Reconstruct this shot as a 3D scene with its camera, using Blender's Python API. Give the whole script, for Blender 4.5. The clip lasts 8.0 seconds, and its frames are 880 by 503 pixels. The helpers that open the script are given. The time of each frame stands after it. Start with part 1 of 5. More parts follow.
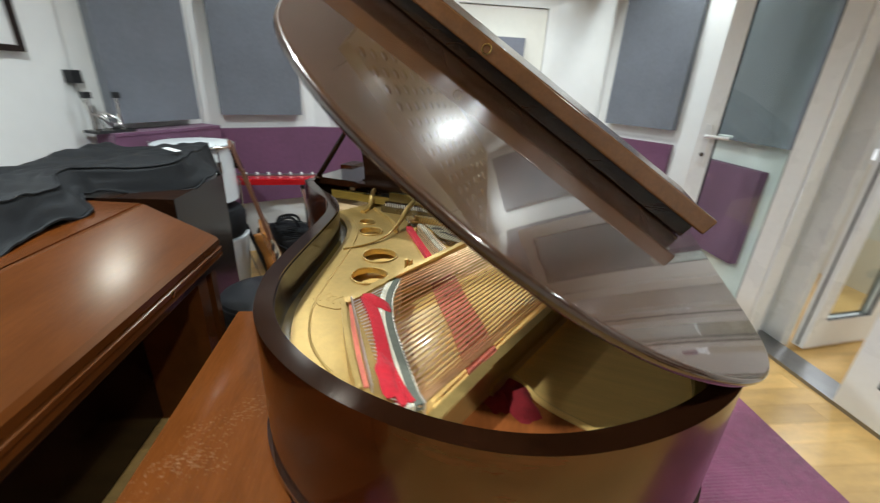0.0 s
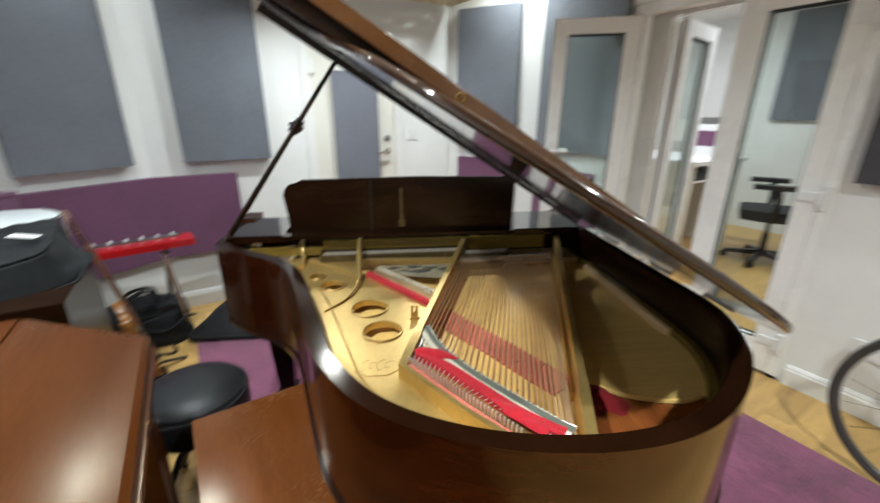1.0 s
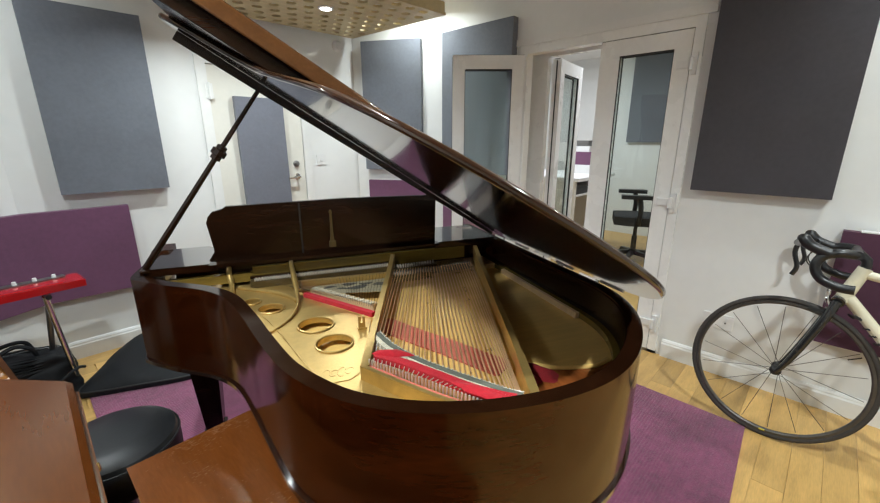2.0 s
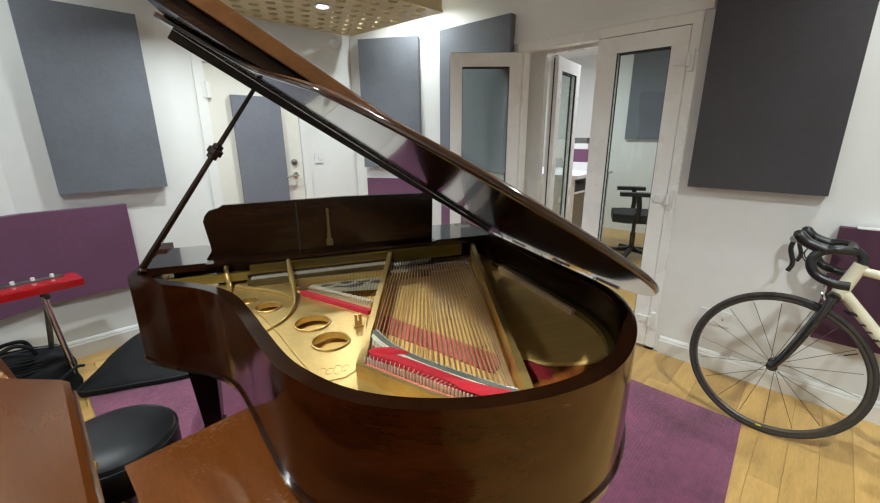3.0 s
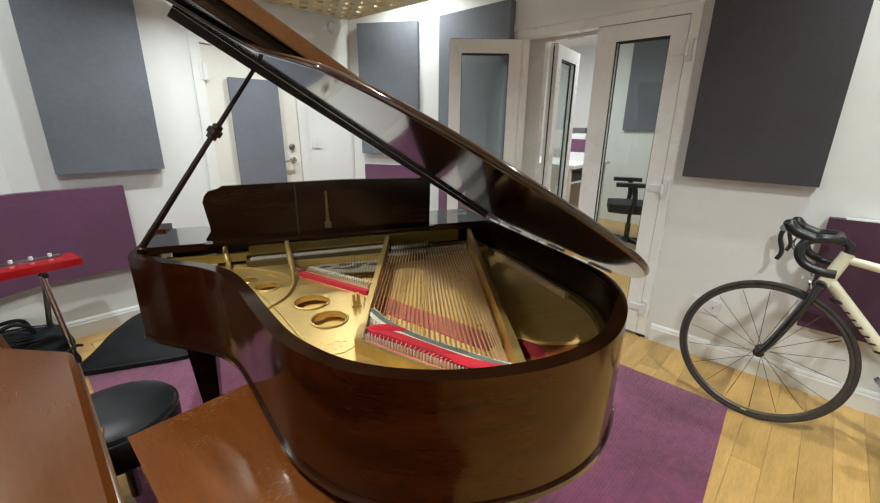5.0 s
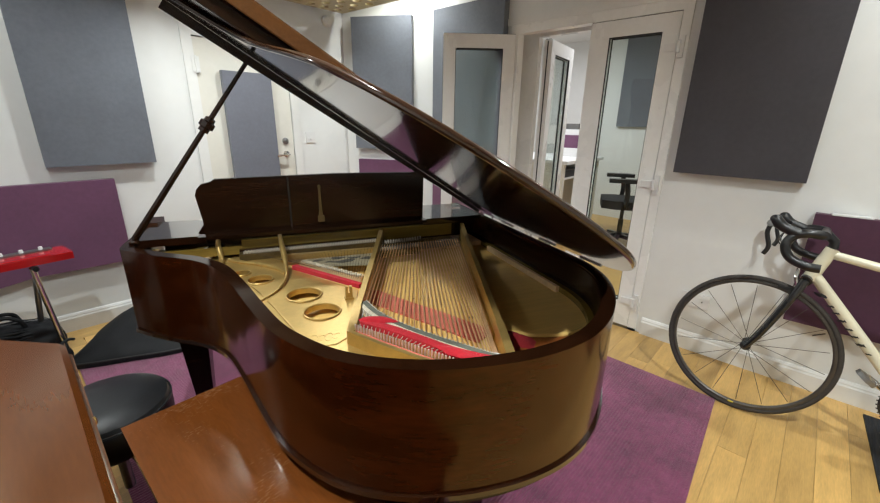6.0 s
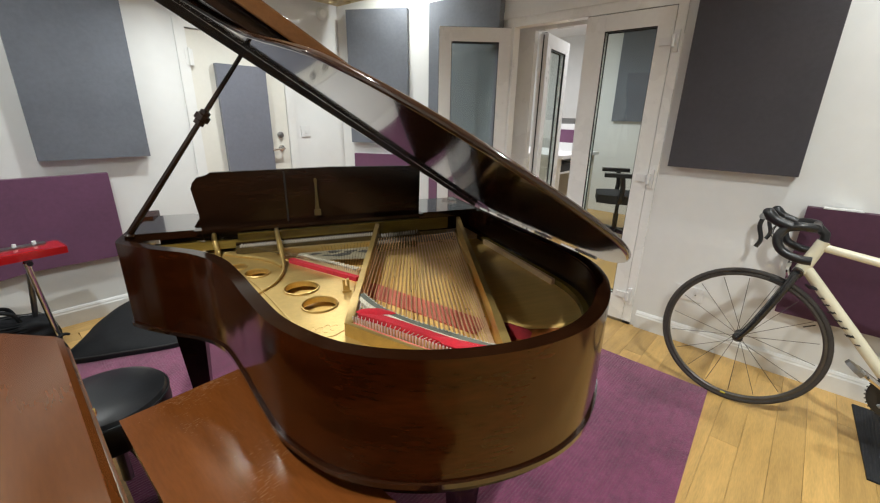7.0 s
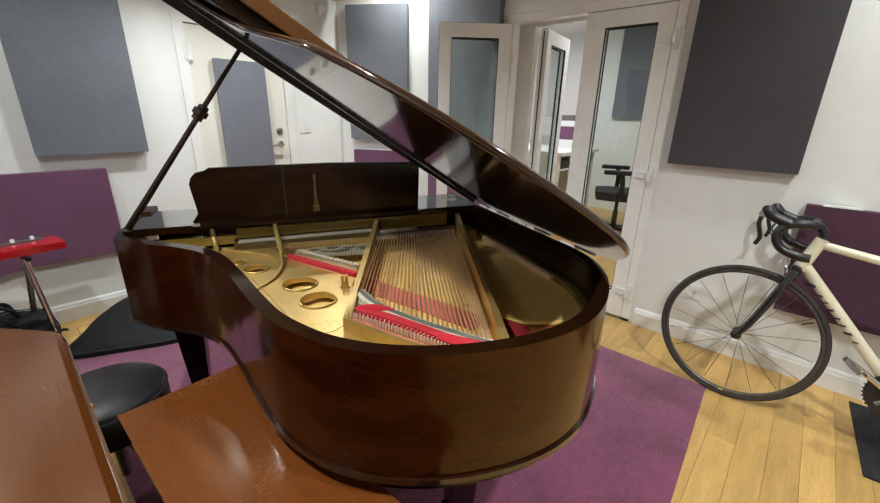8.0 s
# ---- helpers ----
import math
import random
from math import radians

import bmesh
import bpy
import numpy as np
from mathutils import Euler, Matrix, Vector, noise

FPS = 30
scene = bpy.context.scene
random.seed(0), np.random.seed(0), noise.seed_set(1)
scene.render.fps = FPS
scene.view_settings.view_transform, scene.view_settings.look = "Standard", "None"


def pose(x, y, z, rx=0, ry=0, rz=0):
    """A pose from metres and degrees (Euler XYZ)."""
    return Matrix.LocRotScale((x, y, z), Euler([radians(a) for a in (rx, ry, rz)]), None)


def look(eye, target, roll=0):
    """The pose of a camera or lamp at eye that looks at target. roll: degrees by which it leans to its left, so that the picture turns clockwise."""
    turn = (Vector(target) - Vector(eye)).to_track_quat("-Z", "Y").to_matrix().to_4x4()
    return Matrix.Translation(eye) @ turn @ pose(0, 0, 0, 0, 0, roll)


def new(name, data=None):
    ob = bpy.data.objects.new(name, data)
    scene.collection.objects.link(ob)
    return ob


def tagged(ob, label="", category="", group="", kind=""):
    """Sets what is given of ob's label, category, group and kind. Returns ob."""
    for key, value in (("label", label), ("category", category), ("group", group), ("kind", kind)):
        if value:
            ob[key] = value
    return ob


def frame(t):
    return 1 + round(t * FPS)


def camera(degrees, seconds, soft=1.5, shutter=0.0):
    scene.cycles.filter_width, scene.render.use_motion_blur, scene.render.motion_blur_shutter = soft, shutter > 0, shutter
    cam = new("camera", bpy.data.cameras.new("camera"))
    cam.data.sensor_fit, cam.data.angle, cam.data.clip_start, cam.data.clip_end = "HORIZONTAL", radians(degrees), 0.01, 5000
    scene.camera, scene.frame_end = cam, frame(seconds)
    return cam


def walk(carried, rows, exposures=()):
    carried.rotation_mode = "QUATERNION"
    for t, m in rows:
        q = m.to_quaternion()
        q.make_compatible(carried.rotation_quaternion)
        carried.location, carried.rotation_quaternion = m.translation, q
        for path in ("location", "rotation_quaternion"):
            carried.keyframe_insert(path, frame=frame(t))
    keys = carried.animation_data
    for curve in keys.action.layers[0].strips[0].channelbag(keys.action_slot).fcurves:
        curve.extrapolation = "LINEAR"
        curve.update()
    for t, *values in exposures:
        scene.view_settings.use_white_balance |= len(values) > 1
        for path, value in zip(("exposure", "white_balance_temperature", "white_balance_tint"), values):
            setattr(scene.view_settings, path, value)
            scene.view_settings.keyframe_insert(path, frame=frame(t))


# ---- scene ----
cam = camera(95.0, 8.0, soft=1.2, shutter=0.45)
PATH = [
    (0, (-0.19, 0.248, 1.3), (0.018, 2.081, 0.528), 3.0),
    (0.2, (-0.314, 0.286, 1.317), (0.075, 2.075, 0.511), 3.3),
    (0.3, (-0.371, 0.299, 1.316), (0.076, 2.083, 0.531), 3.4),
    (0.5, (-0.467, 0.35, 1.304), (0.09, 2.135, 0.593), 2.9),
    (0.7, (-0.561, 0.383, 1.304), (0.096, 2.124, 0.57), 1.9),
    (0.8, (-0.603, 0.393, 1.336), (0.156, 2.091, 0.599), 0.4),
    (0.9, (-0.626, 0.39, 1.339), (0.251, 2.047, 0.643), 0.3),
    (1, (-0.648, 0.395, 1.344), (0.356, 1.997, 0.692), 0.3),
    (1.2, (-0.71, 0.39, 1.35), (0.522, 1.864, 0.797), -1.0),
    (1.5, (-0.764, 0.378, 1.349), (0.555, 1.782, 0.813), -0.7),
    (2, (-0.799, 0.359, 1.345), (0.583, 1.698, 0.802), -0.1),
    (3.5, (-0.791, 0.347, 1.346), (0.587, 1.683, 0.785), -0.3),
    (4, (-0.797, 0.345, 1.337), (0.584, 1.671, 0.761), 0.2),
    (4.5, (-0.811, 0.34, 1.33), (0.572, 1.66, 0.74), 0.5),
    (6, (-0.821, 0.314, 1.325), (0.576, 1.604, 0.705), 1.0),
    (6.5, (-0.828, 0.315, 1.318), (0.577, 1.59, 0.686), 1.3),
    (7, (-0.83, 0.31, 1.32), (0.576, 1.579, 0.678), 1.1),
    (7.5, (-0.828, 0.308, 1.32), (0.58, 1.574, 0.677), 1.1),
    (8, (-0.828, 0.309, 1.317), (0.577, 1.573, 0.661), 1.3),
]
walk(cam, [(t, look(eye, target, roll)) for t, eye, target, roll in PATH], exposures=((0, 0.08, 6150, 10), (1.1, 0.10, 6180, 10), (2, 0.02, 6220, 10), (4, -0.05, 6350, 10), (7, -0.05, 6500, 13), (8, -0.05, 6500, 13)))

# ---- plan (metres) ----
BACK, RIGHT, LEFT, FRONT, CEIL = 3.60, 1.85, -1.82, -1.60, 2.42

# ---- light ----
world = bpy.data.worlds.new("world")
world.use_nodes = True
world.node_tree.nodes["Background"].inputs[0].default_value = (0.02, 0.022, 0.025, 1)
scene.world = world


def lamp(name, at, power, colour, size=0.09, aim=None, spread=None):
    data = bpy.data.lights.new(name, "AREA")
    data.shape, data.size, data.energy, data.color = "DISK", size, power, colour
    if spread:
        data.spread = radians(spread)
    ob = new(name, data)
    ob.matrix_world = look(at, aim or (at[0], at[1] + 0.001, 0), 0)
    return ob


COOL = (0.92, 0.985, 0.955)
# the lamp at (0.2, -0.35) is unseen, added to brighten the right wall
DOWNLIGHTS_AND_FILL = [(-0.91, 3.05, CEIL), (0.03, 2.95, 2.15), (0.79, 2.92, 2.15), (1.52, 2.90, CEIL), (1.50, 0.0, CEIL), (0.2, -0.35, CEIL), (-1.08, 1.22, CEIL)]
POWERS = [6.0, 10.5, 10.5, 8.5, 8.5, 29, 31]
for (x, y, z), watts in zip(DOWNLIGHTS_AND_FILL, POWERS):
    lamp("downlight_lamp", (x, y, z - 0.022), watts, COOL, spread=150)
lamp("control_room_lamp", (3.1, 1.6, 2.33), 19, (0.95, 0.98, 1.0), 0.3)
lamp("control_room_lamp", (3.6, 3.0, 2.33), 27, (0.95, 0.98, 1.0), 0.3)
scene.view_settings.exposure = 0.0


# ---- materials ----
def material(name, colour, rough=0.5, metal=0.0, vary=0.12, scale=6.0, bump=0.0, bump_scale=60.0, stretch=(1, 1, 1), second=None, coat=0.0, spec=0.5, sheen=0.0, rough_vary=0.08, tint=None):
    m = bpy.data.materials.new(name)
    m.use_nodes = True
    nt = m.node_tree
    b = nt.nodes["Principled BSDF"]
    co = nt.nodes.new("ShaderNodeTexCoord")
    mp = nt.nodes.new("ShaderNodeMapping")
    mp.inputs["Scale"].default_value = stretch
    mp.inputs["Rotation"].default_value = (0.05, 0.03, 0.06)
    nt.links.new(co.outputs["Object"], mp.inputs["Vector"])
    n1 = nt.nodes.new("ShaderNodeTexNoise")
    n1.inputs["Scale"].default_value, n1.inputs["Detail"].default_value = scale, 6
    n2 = nt.nodes.new("ShaderNodeTexNoise")
    n2.inputs["Scale"].default_value, n2.inputs["Detail"].default_value = scale * 9, 4
    for n in (n1, n2):
        nt.links.new(mp.outputs[0], n.inputs["Vector"])
    mx = nt.nodes.new("ShaderNodeMath")
    mx.operation = "MULTIPLY_ADD"
    mx.inputs[1].default_value = 0.4
    nt.links.new(n2.outputs[0], mx.inputs[0])
    sc = nt.nodes.new("ShaderNodeMath")
    sc.operation = "MULTIPLY"
    sc.inputs[1].default_value = 0.6
    nt.links.new(n1.outputs[0], sc.inputs[0])
    nt.links.new(sc.outputs[0], mx.inputs[2])
    ramp = nt.nodes.new("ShaderNodeValToRGB")
    c = Vector(colour)
    lo = second if second else c * (1 - vary)
    hi = c * (1 + vary)
    ramp.color_ramp.elements[0].position, ramp.color_ramp.elements[1].position = 0.36, 0.64
    ramp.color_ramp.elements[0].color = (*lo, 1)
    ramp.color_ramp.elements[1].color = (*[min(v, 0.95) for v in hi], 1)
    nt.links.new(mx.outputs[0], ramp.inputs[0])
    nt.links.new(ramp.outputs[0], b.inputs["Base Color"])
    rr = nt.nodes.new("ShaderNodeMapRange")
    rr.inputs["To Min"].default_value, rr.inputs["To Max"].default_value = max(rough - rough_vary, 0.01), min(rough + rough_vary, 1)
    nt.links.new(n1.outputs[0], rr.inputs["Value"])
    nt.links.new(rr.outputs[0], b.inputs["Roughness"])
    b.inputs["Metallic"].default_value = metal
    b.inputs["Coat Weight"].default_value = coat
    b.inputs["Coat Roughness"].default_value = 0.03
    b.inputs["Specular IOR Level"].default_value = spec
    if tint:
        b.inputs["Specular Tint"].default_value = (*tint, 1)
    b.inputs["Sheen Weight"].default_value = sheen
    if bump:
        n3 = nt.nodes.new("ShaderNodeTexNoise")
        n3.inputs["Scale"].default_value, n3.inputs["Detail"].default_value = bump_scale, 4
        nt.links.new(mp.outputs[0], n3.inputs["Vector"])
        bp = nt.nodes.new("ShaderNodeBump")
        bp.inputs["Strength"].default_value, bp.inputs["Distance"].default_value = bump, 0.004
        nt.links.new(n3.outputs[0], bp.inputs["Height"])
        nt.links.new(bp.outputs[0], b.inputs["Normal"])
    return m


def toned(m, amount):
    """Gives each object that wears m its own tone."""
    nt = m.node_tree
    b = nt.nodes["Principled BSDF"]
    src = b.inputs["Base Color"].links[0].from_socket
    info = nt.nodes.new("ShaderNodeObjectInfo")
    rng = nt.nodes.new("ShaderNodeMapRange")
    rng.inputs["To Min"].default_value, rng.inputs["To Max"].default_value = 1 - amount, 1 + amount
    nt.links.new(info.outputs["Random"], rng.inputs["Value"])
    mul = nt.nodes.new("ShaderNodeVectorMath")
    mul.operation = "SCALE"
    nt.links.new(src, mul.inputs[0])
    nt.links.new(rng.outputs[0], mul.inputs["Scale"])
    nt.links.new(mul.outputs[0], b.inputs["Base Color"])


def glass(name, tint=(0.84, 0.92, 0.88)):
    m = bpy.data.materials.new(name)
    m.use_nodes = True
    b = m.node_tree.nodes["Principled BSDF"]
    b.inputs["Base Color"].default_value = (*tint, 1)
    b.inputs["Transmission Weight"].default_value = 1
    b.inputs["Roughness"].default_value = 0.0
    b.inputs["IOR"].default_value = 1.45
    return m


def glow(name, colour, strength):
    m = bpy.data.materials.new(name)
    m.use_nodes = True
    b = m.node_tree.nodes["Principled BSDF"]
    b.inputs["Base Color"].default_value = (0.8, 0.8, 0.8, 1)
    b.inputs["Emission Color"].default_value = (*colour, 1)
    b.inputs["Emission Strength"].default_value = strength
    return m


M = dict(
    wall=material("white_wall_paint", (0.77, 0.775, 0.76), 0.7, vary=0.025, scale=1.4, bump=0.08, bump_scale=120),
    ceiling=material("white_ceiling_paint", (0.8, 0.8, 0.79), 0.75, vary=0.03, scale=1.2),
    gloss_white=material("white_gloss_paint", (0.78, 0.78, 0.76), 0.32, vary=0.03, scale=3),
    door_paint=material("cream_door_paint", (0.74, 0.72, 0.65), 0.4, vary=0.03, scale=3),
    upvc=material("white_plastic_frame", (0.84, 0.84, 0.82), 0.28, vary=0.03, scale=4),
    gasket=material("black_rubber", (0.015, 0.015, 0.015), 0.6),
    grey_cloth=material("grey_acoustic_cloth", (0.143, 0.156, 0.182), 0.95, vary=0.1, scale=5, bump=0.5, bump_scale=900, sheen=0.2),
    # grey cloth again, with the door panel's brighter, bluer light put into its colour
    lit_grey_cloth=material("lit_grey_acoustic_cloth", (0.160, 0.168, 0.202), 0.95, vary=0.08, scale=5, bump=0.4, bump_scale=900, sheen=0.2),
    # a darker grey than the cloth of the other grey panels
    darker_grey_cloth=material("darker_grey_acoustic_cloth", (0.055, 0.051, 0.058), 0.95, vary=0.1, scale=5, bump=0.5, bump_scale=900, sheen=0.15),
    purple_cloth=material("purple_acoustic_cloth", (0.148, 0.057, 0.116), 0.95, vary=0.1, scale=5, bump=0.5, bump_scale=900, sheen=0.2),
    plum_cloth=material("plum_acoustic_cloth", (0.075, 0.025, 0.052), 0.9, vary=0.12, scale=5, bump=0.5, bump_scale=900, sheen=0.1),
    rug=material("purple_ribbed_rug", (0.212, 0.045, 0.110), 0.95, vary=0.34, scale=3.5, bump=0.8, bump_scale=260, sheen=0.4),
    oak=material("oak_floor_board", (0.57, 0.352, 0.118), 0.33, vary=0.16, scale=3, stretch=(1, 9, 1), bump=0.05, bump_scale=90),
    mahogany=material("polished_mahogany", (0.0320, 0.0064, 0.0012), 0.17, vary=0.42, scale=1.6, stretch=(1.6, 1.6, 8), coat=0.12, rough_vary=0.06, spec=0.32, tint=(1.0, 0.78, 0.46)),
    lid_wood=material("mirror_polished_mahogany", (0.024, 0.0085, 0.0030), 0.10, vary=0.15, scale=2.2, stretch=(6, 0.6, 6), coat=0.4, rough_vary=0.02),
    # wiped lid wood, its base lightened for the lamp's smeared sheen
    lid_top=material("wiped_lightened_mahogany", (0.046, 0.0175, 0.0062), 0.24, vary=0.25, scale=2.2, stretch=(6, 0.6, 6), coat=1.0, rough_vary=0.06, tint=(1.0, 0.92, 0.85)),
    # lid mahogany made lighter in place of the ceiling's reflection on the flap
    flap_wood=material("sheen_lightened_mahogany", (0.105, 0.041, 0.013), 0.16, vary=0.15, scale=2.2, stretch=(6, 0.6, 6), coat=0.2, rough_vary=0.03),
    mahogany_dark=material("dark_polished_mahogany", (0.014, 0.0052, 0.0022), 0.2, vary=0.4, scale=2.4, stretch=(1, 1, 12), coat=0.05, spec=0.3, rough_vary=0.02),
    organ_wood=material("orange_polished_mahogany", (0.080, 0.0222, 0.0043), 0.23, vary=0.12, scale=2.0, stretch=(8, 1.2, 8), coat=0.0, rough_vary=0.04, spec=0.4, tint=(1.0, 0.8, 0.5)),
    black=material("black_satin", (0.012, 0.012, 0.013), 0.35),
    black_cloth=material("black_woven_cloth", (0.0085, 0.0095, 0.011), 0.7, vary=0.3, scale=8, bump=0.3, bump_scale=300, spec=0.3),
    leather=material("black_leather", (0.016, 0.017, 0.019), 0.33, vary=0.2, scale=10, bump=0.05, bump_scale=260),
    gold=material("gold_painted_iron", (0.57, 0.385, 0.130), 0.32, metal=0.68, vary=0.1, scale=7, bump=0.12, bump_scale=200),
    old_brass=material("tarnished_brass", (0.13, 0.095, 0.040), 0.42, metal=0.6, vary=0.2, scale=14),
    rim_edge=material("dark_rim_edge", (0.014, 0.0046, 0.0018), 0.13, vary=0.25, scale=2.2, stretch=(3, 3, 3), spec=0.26, rough_vary=0.05, tint=(1.0, 0.80, 0.60)),
    tail_wood=material("reddish_varnished_wood", (0.20, 0.058, 0.014), 0.2, vary=0.25, scale=3, stretch=(9, 1.3, 1.3), coat=0.4),
    board_wood=material("lacquered_mahogany", (0.020, 0.0065, 0.0026), 0.12, vary=0.25, scale=2.2, stretch=(1.3, 9, 1.3), coat=0.8, rough_vary=0.03),
    brass=material("brass", (0.62, 0.42, 0.14), 0.22, metal=1.0, vary=0.1, scale=12),
    copper=material("copper_wound_string", (0.93, 0.58, 0.32), 0.30, metal=0.7, vary=0.1, scale=30),
    steel=material("bright_steel", (0.62, 0.61, 0.6), 0.2, metal=1.0, vary=0.06, scale=20),
    silver_wire=material("silvery_wire", (0.80, 0.75, 0.68), 0.33, metal=0.55, vary=0.06, scale=20),
    dull_steel=material("dull_steel", (0.3, 0.3, 0.3), 0.4, metal=1.0, vary=0.1, scale=20),
    red_felt=material("red_felt", (0.50, 0.010, 0.022), 0.95, vary=0.18, scale=14, bump=0.6, bump_scale=400, sheen=0.08),
    rose_felt=material("faded_rose_felt", (0.62, 0.17, 0.11), 0.95, vary=0.18, scale=14, bump=0.6, bump_scale=400),
    # the red felt darkened for the shadow it lies in under the lid
    shaded_red_felt=material("shaded_red_felt", (0.23, 0.006, 0.010), 0.95, vary=0.18, scale=14, bump=0.6, bump_scale=400),
    green_felt=material("grey_green_felt", (0.125, 0.130, 0.102), 0.95, vary=0.2, scale=14, bump=0.5, bump_scale=400),
    spruce=material("spruce_soundboard", (0.84, 0.55, 0.18), 0.24, vary=0.07, scale=3, stretch=(1, 14, 1), coat=0.2, tint=(1.0, 0.9, 0.5)),
    rim_lining=material("amber_varnished_lining", (0.19, 0.125, 0.026), 0.16, vary=0.2, scale=3, stretch=(1, 1, 10), coat=0.3),
    pearl=material("white_pearl_shell", (0.66, 0.70, 0.72), 0.22, vary=0.06, scale=9),
    blotch_iron=material("blotch_dark_iron", (0.10, 0.095, 0.085), 0.55, metal=0.3, vary=0.4, scale=30),
    pale_iron=material("dusty_pale_iron", (0.42, 0.37, 0.25), 0.5, metal=0.3, vary=0.2, scale=18),
    cream_felt=material("cream_felt", (0.66, 0.60, 0.46), 0.95, vary=0.15, scale=20, bump=0.5, bump_scale=400),
    maple=material("pale_bridge_wood", (0.70, 0.50, 0.28), 0.4, vary=0.12, scale=6),
    red_plastic=material("red_lacquer", (0.45, 0.012, 0.014), 0.18, vary=0.06, scale=6, coat=0.5),
    white_plastic=material("white_plastic", (0.75, 0.75, 0.74), 0.35, vary=0.03, scale=8),
    carbon=material("black_carbon_fibre", (0.014, 0.014, 0.015), 0.25, vary=0.2, scale=20, coat=0.4),
    tyre=material("black_tyre_rubber", (0.040, 0.034, 0.030), 0.75, vary=0.2, scale=20, bump=0.3, bump_scale=300),
    rim_alloy=material("dark_wheel_rim", (0.09, 0.083, 0.075), 0.36, metal=0.6, vary=0.15, scale=15),
    cream=material("cream_frame_paint", (0.70, 0.66, 0.50), 0.22, vary=0.04, scale=8, coat=0.5),
    ply=material("pale_birch_plywood", (0.54, 0.44, 0.245), 0.5, vary=0.12, scale=3, stretch=(1, 8, 1)),
    chair_black=material("black_chair_fabric", (0.02, 0.02, 0.022), 0.7, vary=0.2, scale=15),
    guitar_wood=material("amber_guitar_body", (0.32, 0.13, 0.03), 0.25, vary=0.2, scale=5, stretch=(1, 1, 6), coat=0.5),
    rosewood=material("rosewood_neck", (0.16, 0.07, 0.035), 0.4, vary=0.2, scale=8),
    mat_black=material("black_floor_mat", (0.016, 0.017, 0.02), 0.9, vary=0.25, scale=12, bump=0.4, bump_scale=300),
    drumhead=material("white_drum_skin", (0.72, 0.76, 0.78), 0.45, vary=0.05, scale=5),
    yellow=material("yellow_mark", (0.6, 0.5, 0.03), 0.4),
    lamp_glow=glow("downlight_glow", (1.0, 0.95, 0.88), 14),
    pane=glass("clear_glass"),
)


toned(M["oak"], 0.18)


def brushed(m, amount):
    """Fine wiping marks across the grain, which draw highlights out into streaks."""
    nt = m.node_tree
    b = nt.nodes["Principled BSDF"]
    tan = nt.nodes.new("ShaderNodeTangent")
    tan.direction_type, tan.axis = "RADIAL", "X"
    nt.links.new(tan.outputs[0], b.inputs["Tangent"])
    b.inputs["Anisotropic"].default_value = amount


brushed(M["lid_top"], 0.75)


def scuffed(name, source, colour, amount):
    """A copy of a material with small pale scuffs scattered over it."""
    m = source.copy()
    m.name = name
    nt = m.node_tree
    b = nt.nodes["Principled BSDF"]
    src = b.inputs["Base Color"].links[0].from_socket
    co = nt.nodes.new("ShaderNodeTexCoord")
    spots = nt.nodes.new("ShaderNodeTexNoise")
    spots.inputs["Scale"].default_value, spots.inputs["Detail"].default_value = 60, 1
    mp = nt.nodes.new("ShaderNodeMapping")
    mp.inputs["Scale"].default_value, mp.inputs["Rotation"].default_value = (1, 6, 1), (0, 0, 0.5)
    patch = nt.nodes.new("ShaderNodeTexNoise")
    patch.inputs["Scale"].default_value = 5
    nt.links.new(co.outputs["Object"], mp.inputs["Vector"])
    nt.links.new(mp.outputs[0], spots.inputs["Vector"])
    nt.links.new(co.outputs["Object"], patch.inputs["Vector"])
    mul = nt.nodes.new("ShaderNodeMath")
    mul.operation = "MULTIPLY"
    nt.links.new(spots.outputs[0], mul.inputs[0])
    nt.links.new(patch.outputs[0], mul.inputs[1])
    rr = nt.nodes.new("ShaderNodeMapRange")
    rr.inputs["From Min"].default_value, rr.inputs["From Max"].default_value = 0.375, 0.41
    rr.inputs["To Max"].default_value = amount
    nt.links.new(mul.outputs[0], rr.inputs["Value"])
    mix = nt.nodes.new("ShaderNodeMix")
    mix.data_type = "RGBA"
    nt.links.new(rr.outputs[0], mix.inputs["Factor"])
    nt.links.new(src, mix.inputs["A"])
    mix.inputs["B"].default_value = (*colour, 1)
    nt.links.new(mix.outputs["Result"], b.inputs["Base Color"])
    return m


def ribbed(m, scale, depth, axis="X"):
    """Fine parallel ribs pressed into a material."""
    nt = m.node_tree
    b = nt.nodes["Principled BSDF"]
    co = nt.nodes.new("ShaderNodeTexCoord")
    w = nt.nodes.new("ShaderNodeTexWave")
    w.bands_direction = axis
    w.inputs["Scale"].default_value, w.inputs["Distortion"].default_value, w.inputs["Detail Scale"].default_value = scale, 1.2, 3
    nt.links.new(co.outputs["Object"], w.inputs["Vector"])
    bp = nt.nodes.new("ShaderNodeBump")
    bp.inputs["Strength"].default_value, bp.inputs["Distance"].default_value = depth, 0.004
    nt.links.new(w.outputs["Fac"], bp.inputs["Height"])
    old = b.inputs["Normal"].links
    if old:
        nt.links.new(old[0].from_socket, bp.inputs["Normal"])
    nt.links.new(bp.outputs[0], b.inputs["Normal"])


M["bench_wood"] = material("worn_orange_mahogany", (0.122, 0.035, 0.0072), 0.17, vary=0.14, scale=2.0, stretch=(9, 1.4, 9), coat=0.15, rough_vary=0.07, spec=0.45, tint=(1.0, 0.85, 0.65))
M["bench_top"] = scuffed("scuffed_orange_mahogany", M["bench_wood"], (0.36, 0.22, 0.12), 0.35)
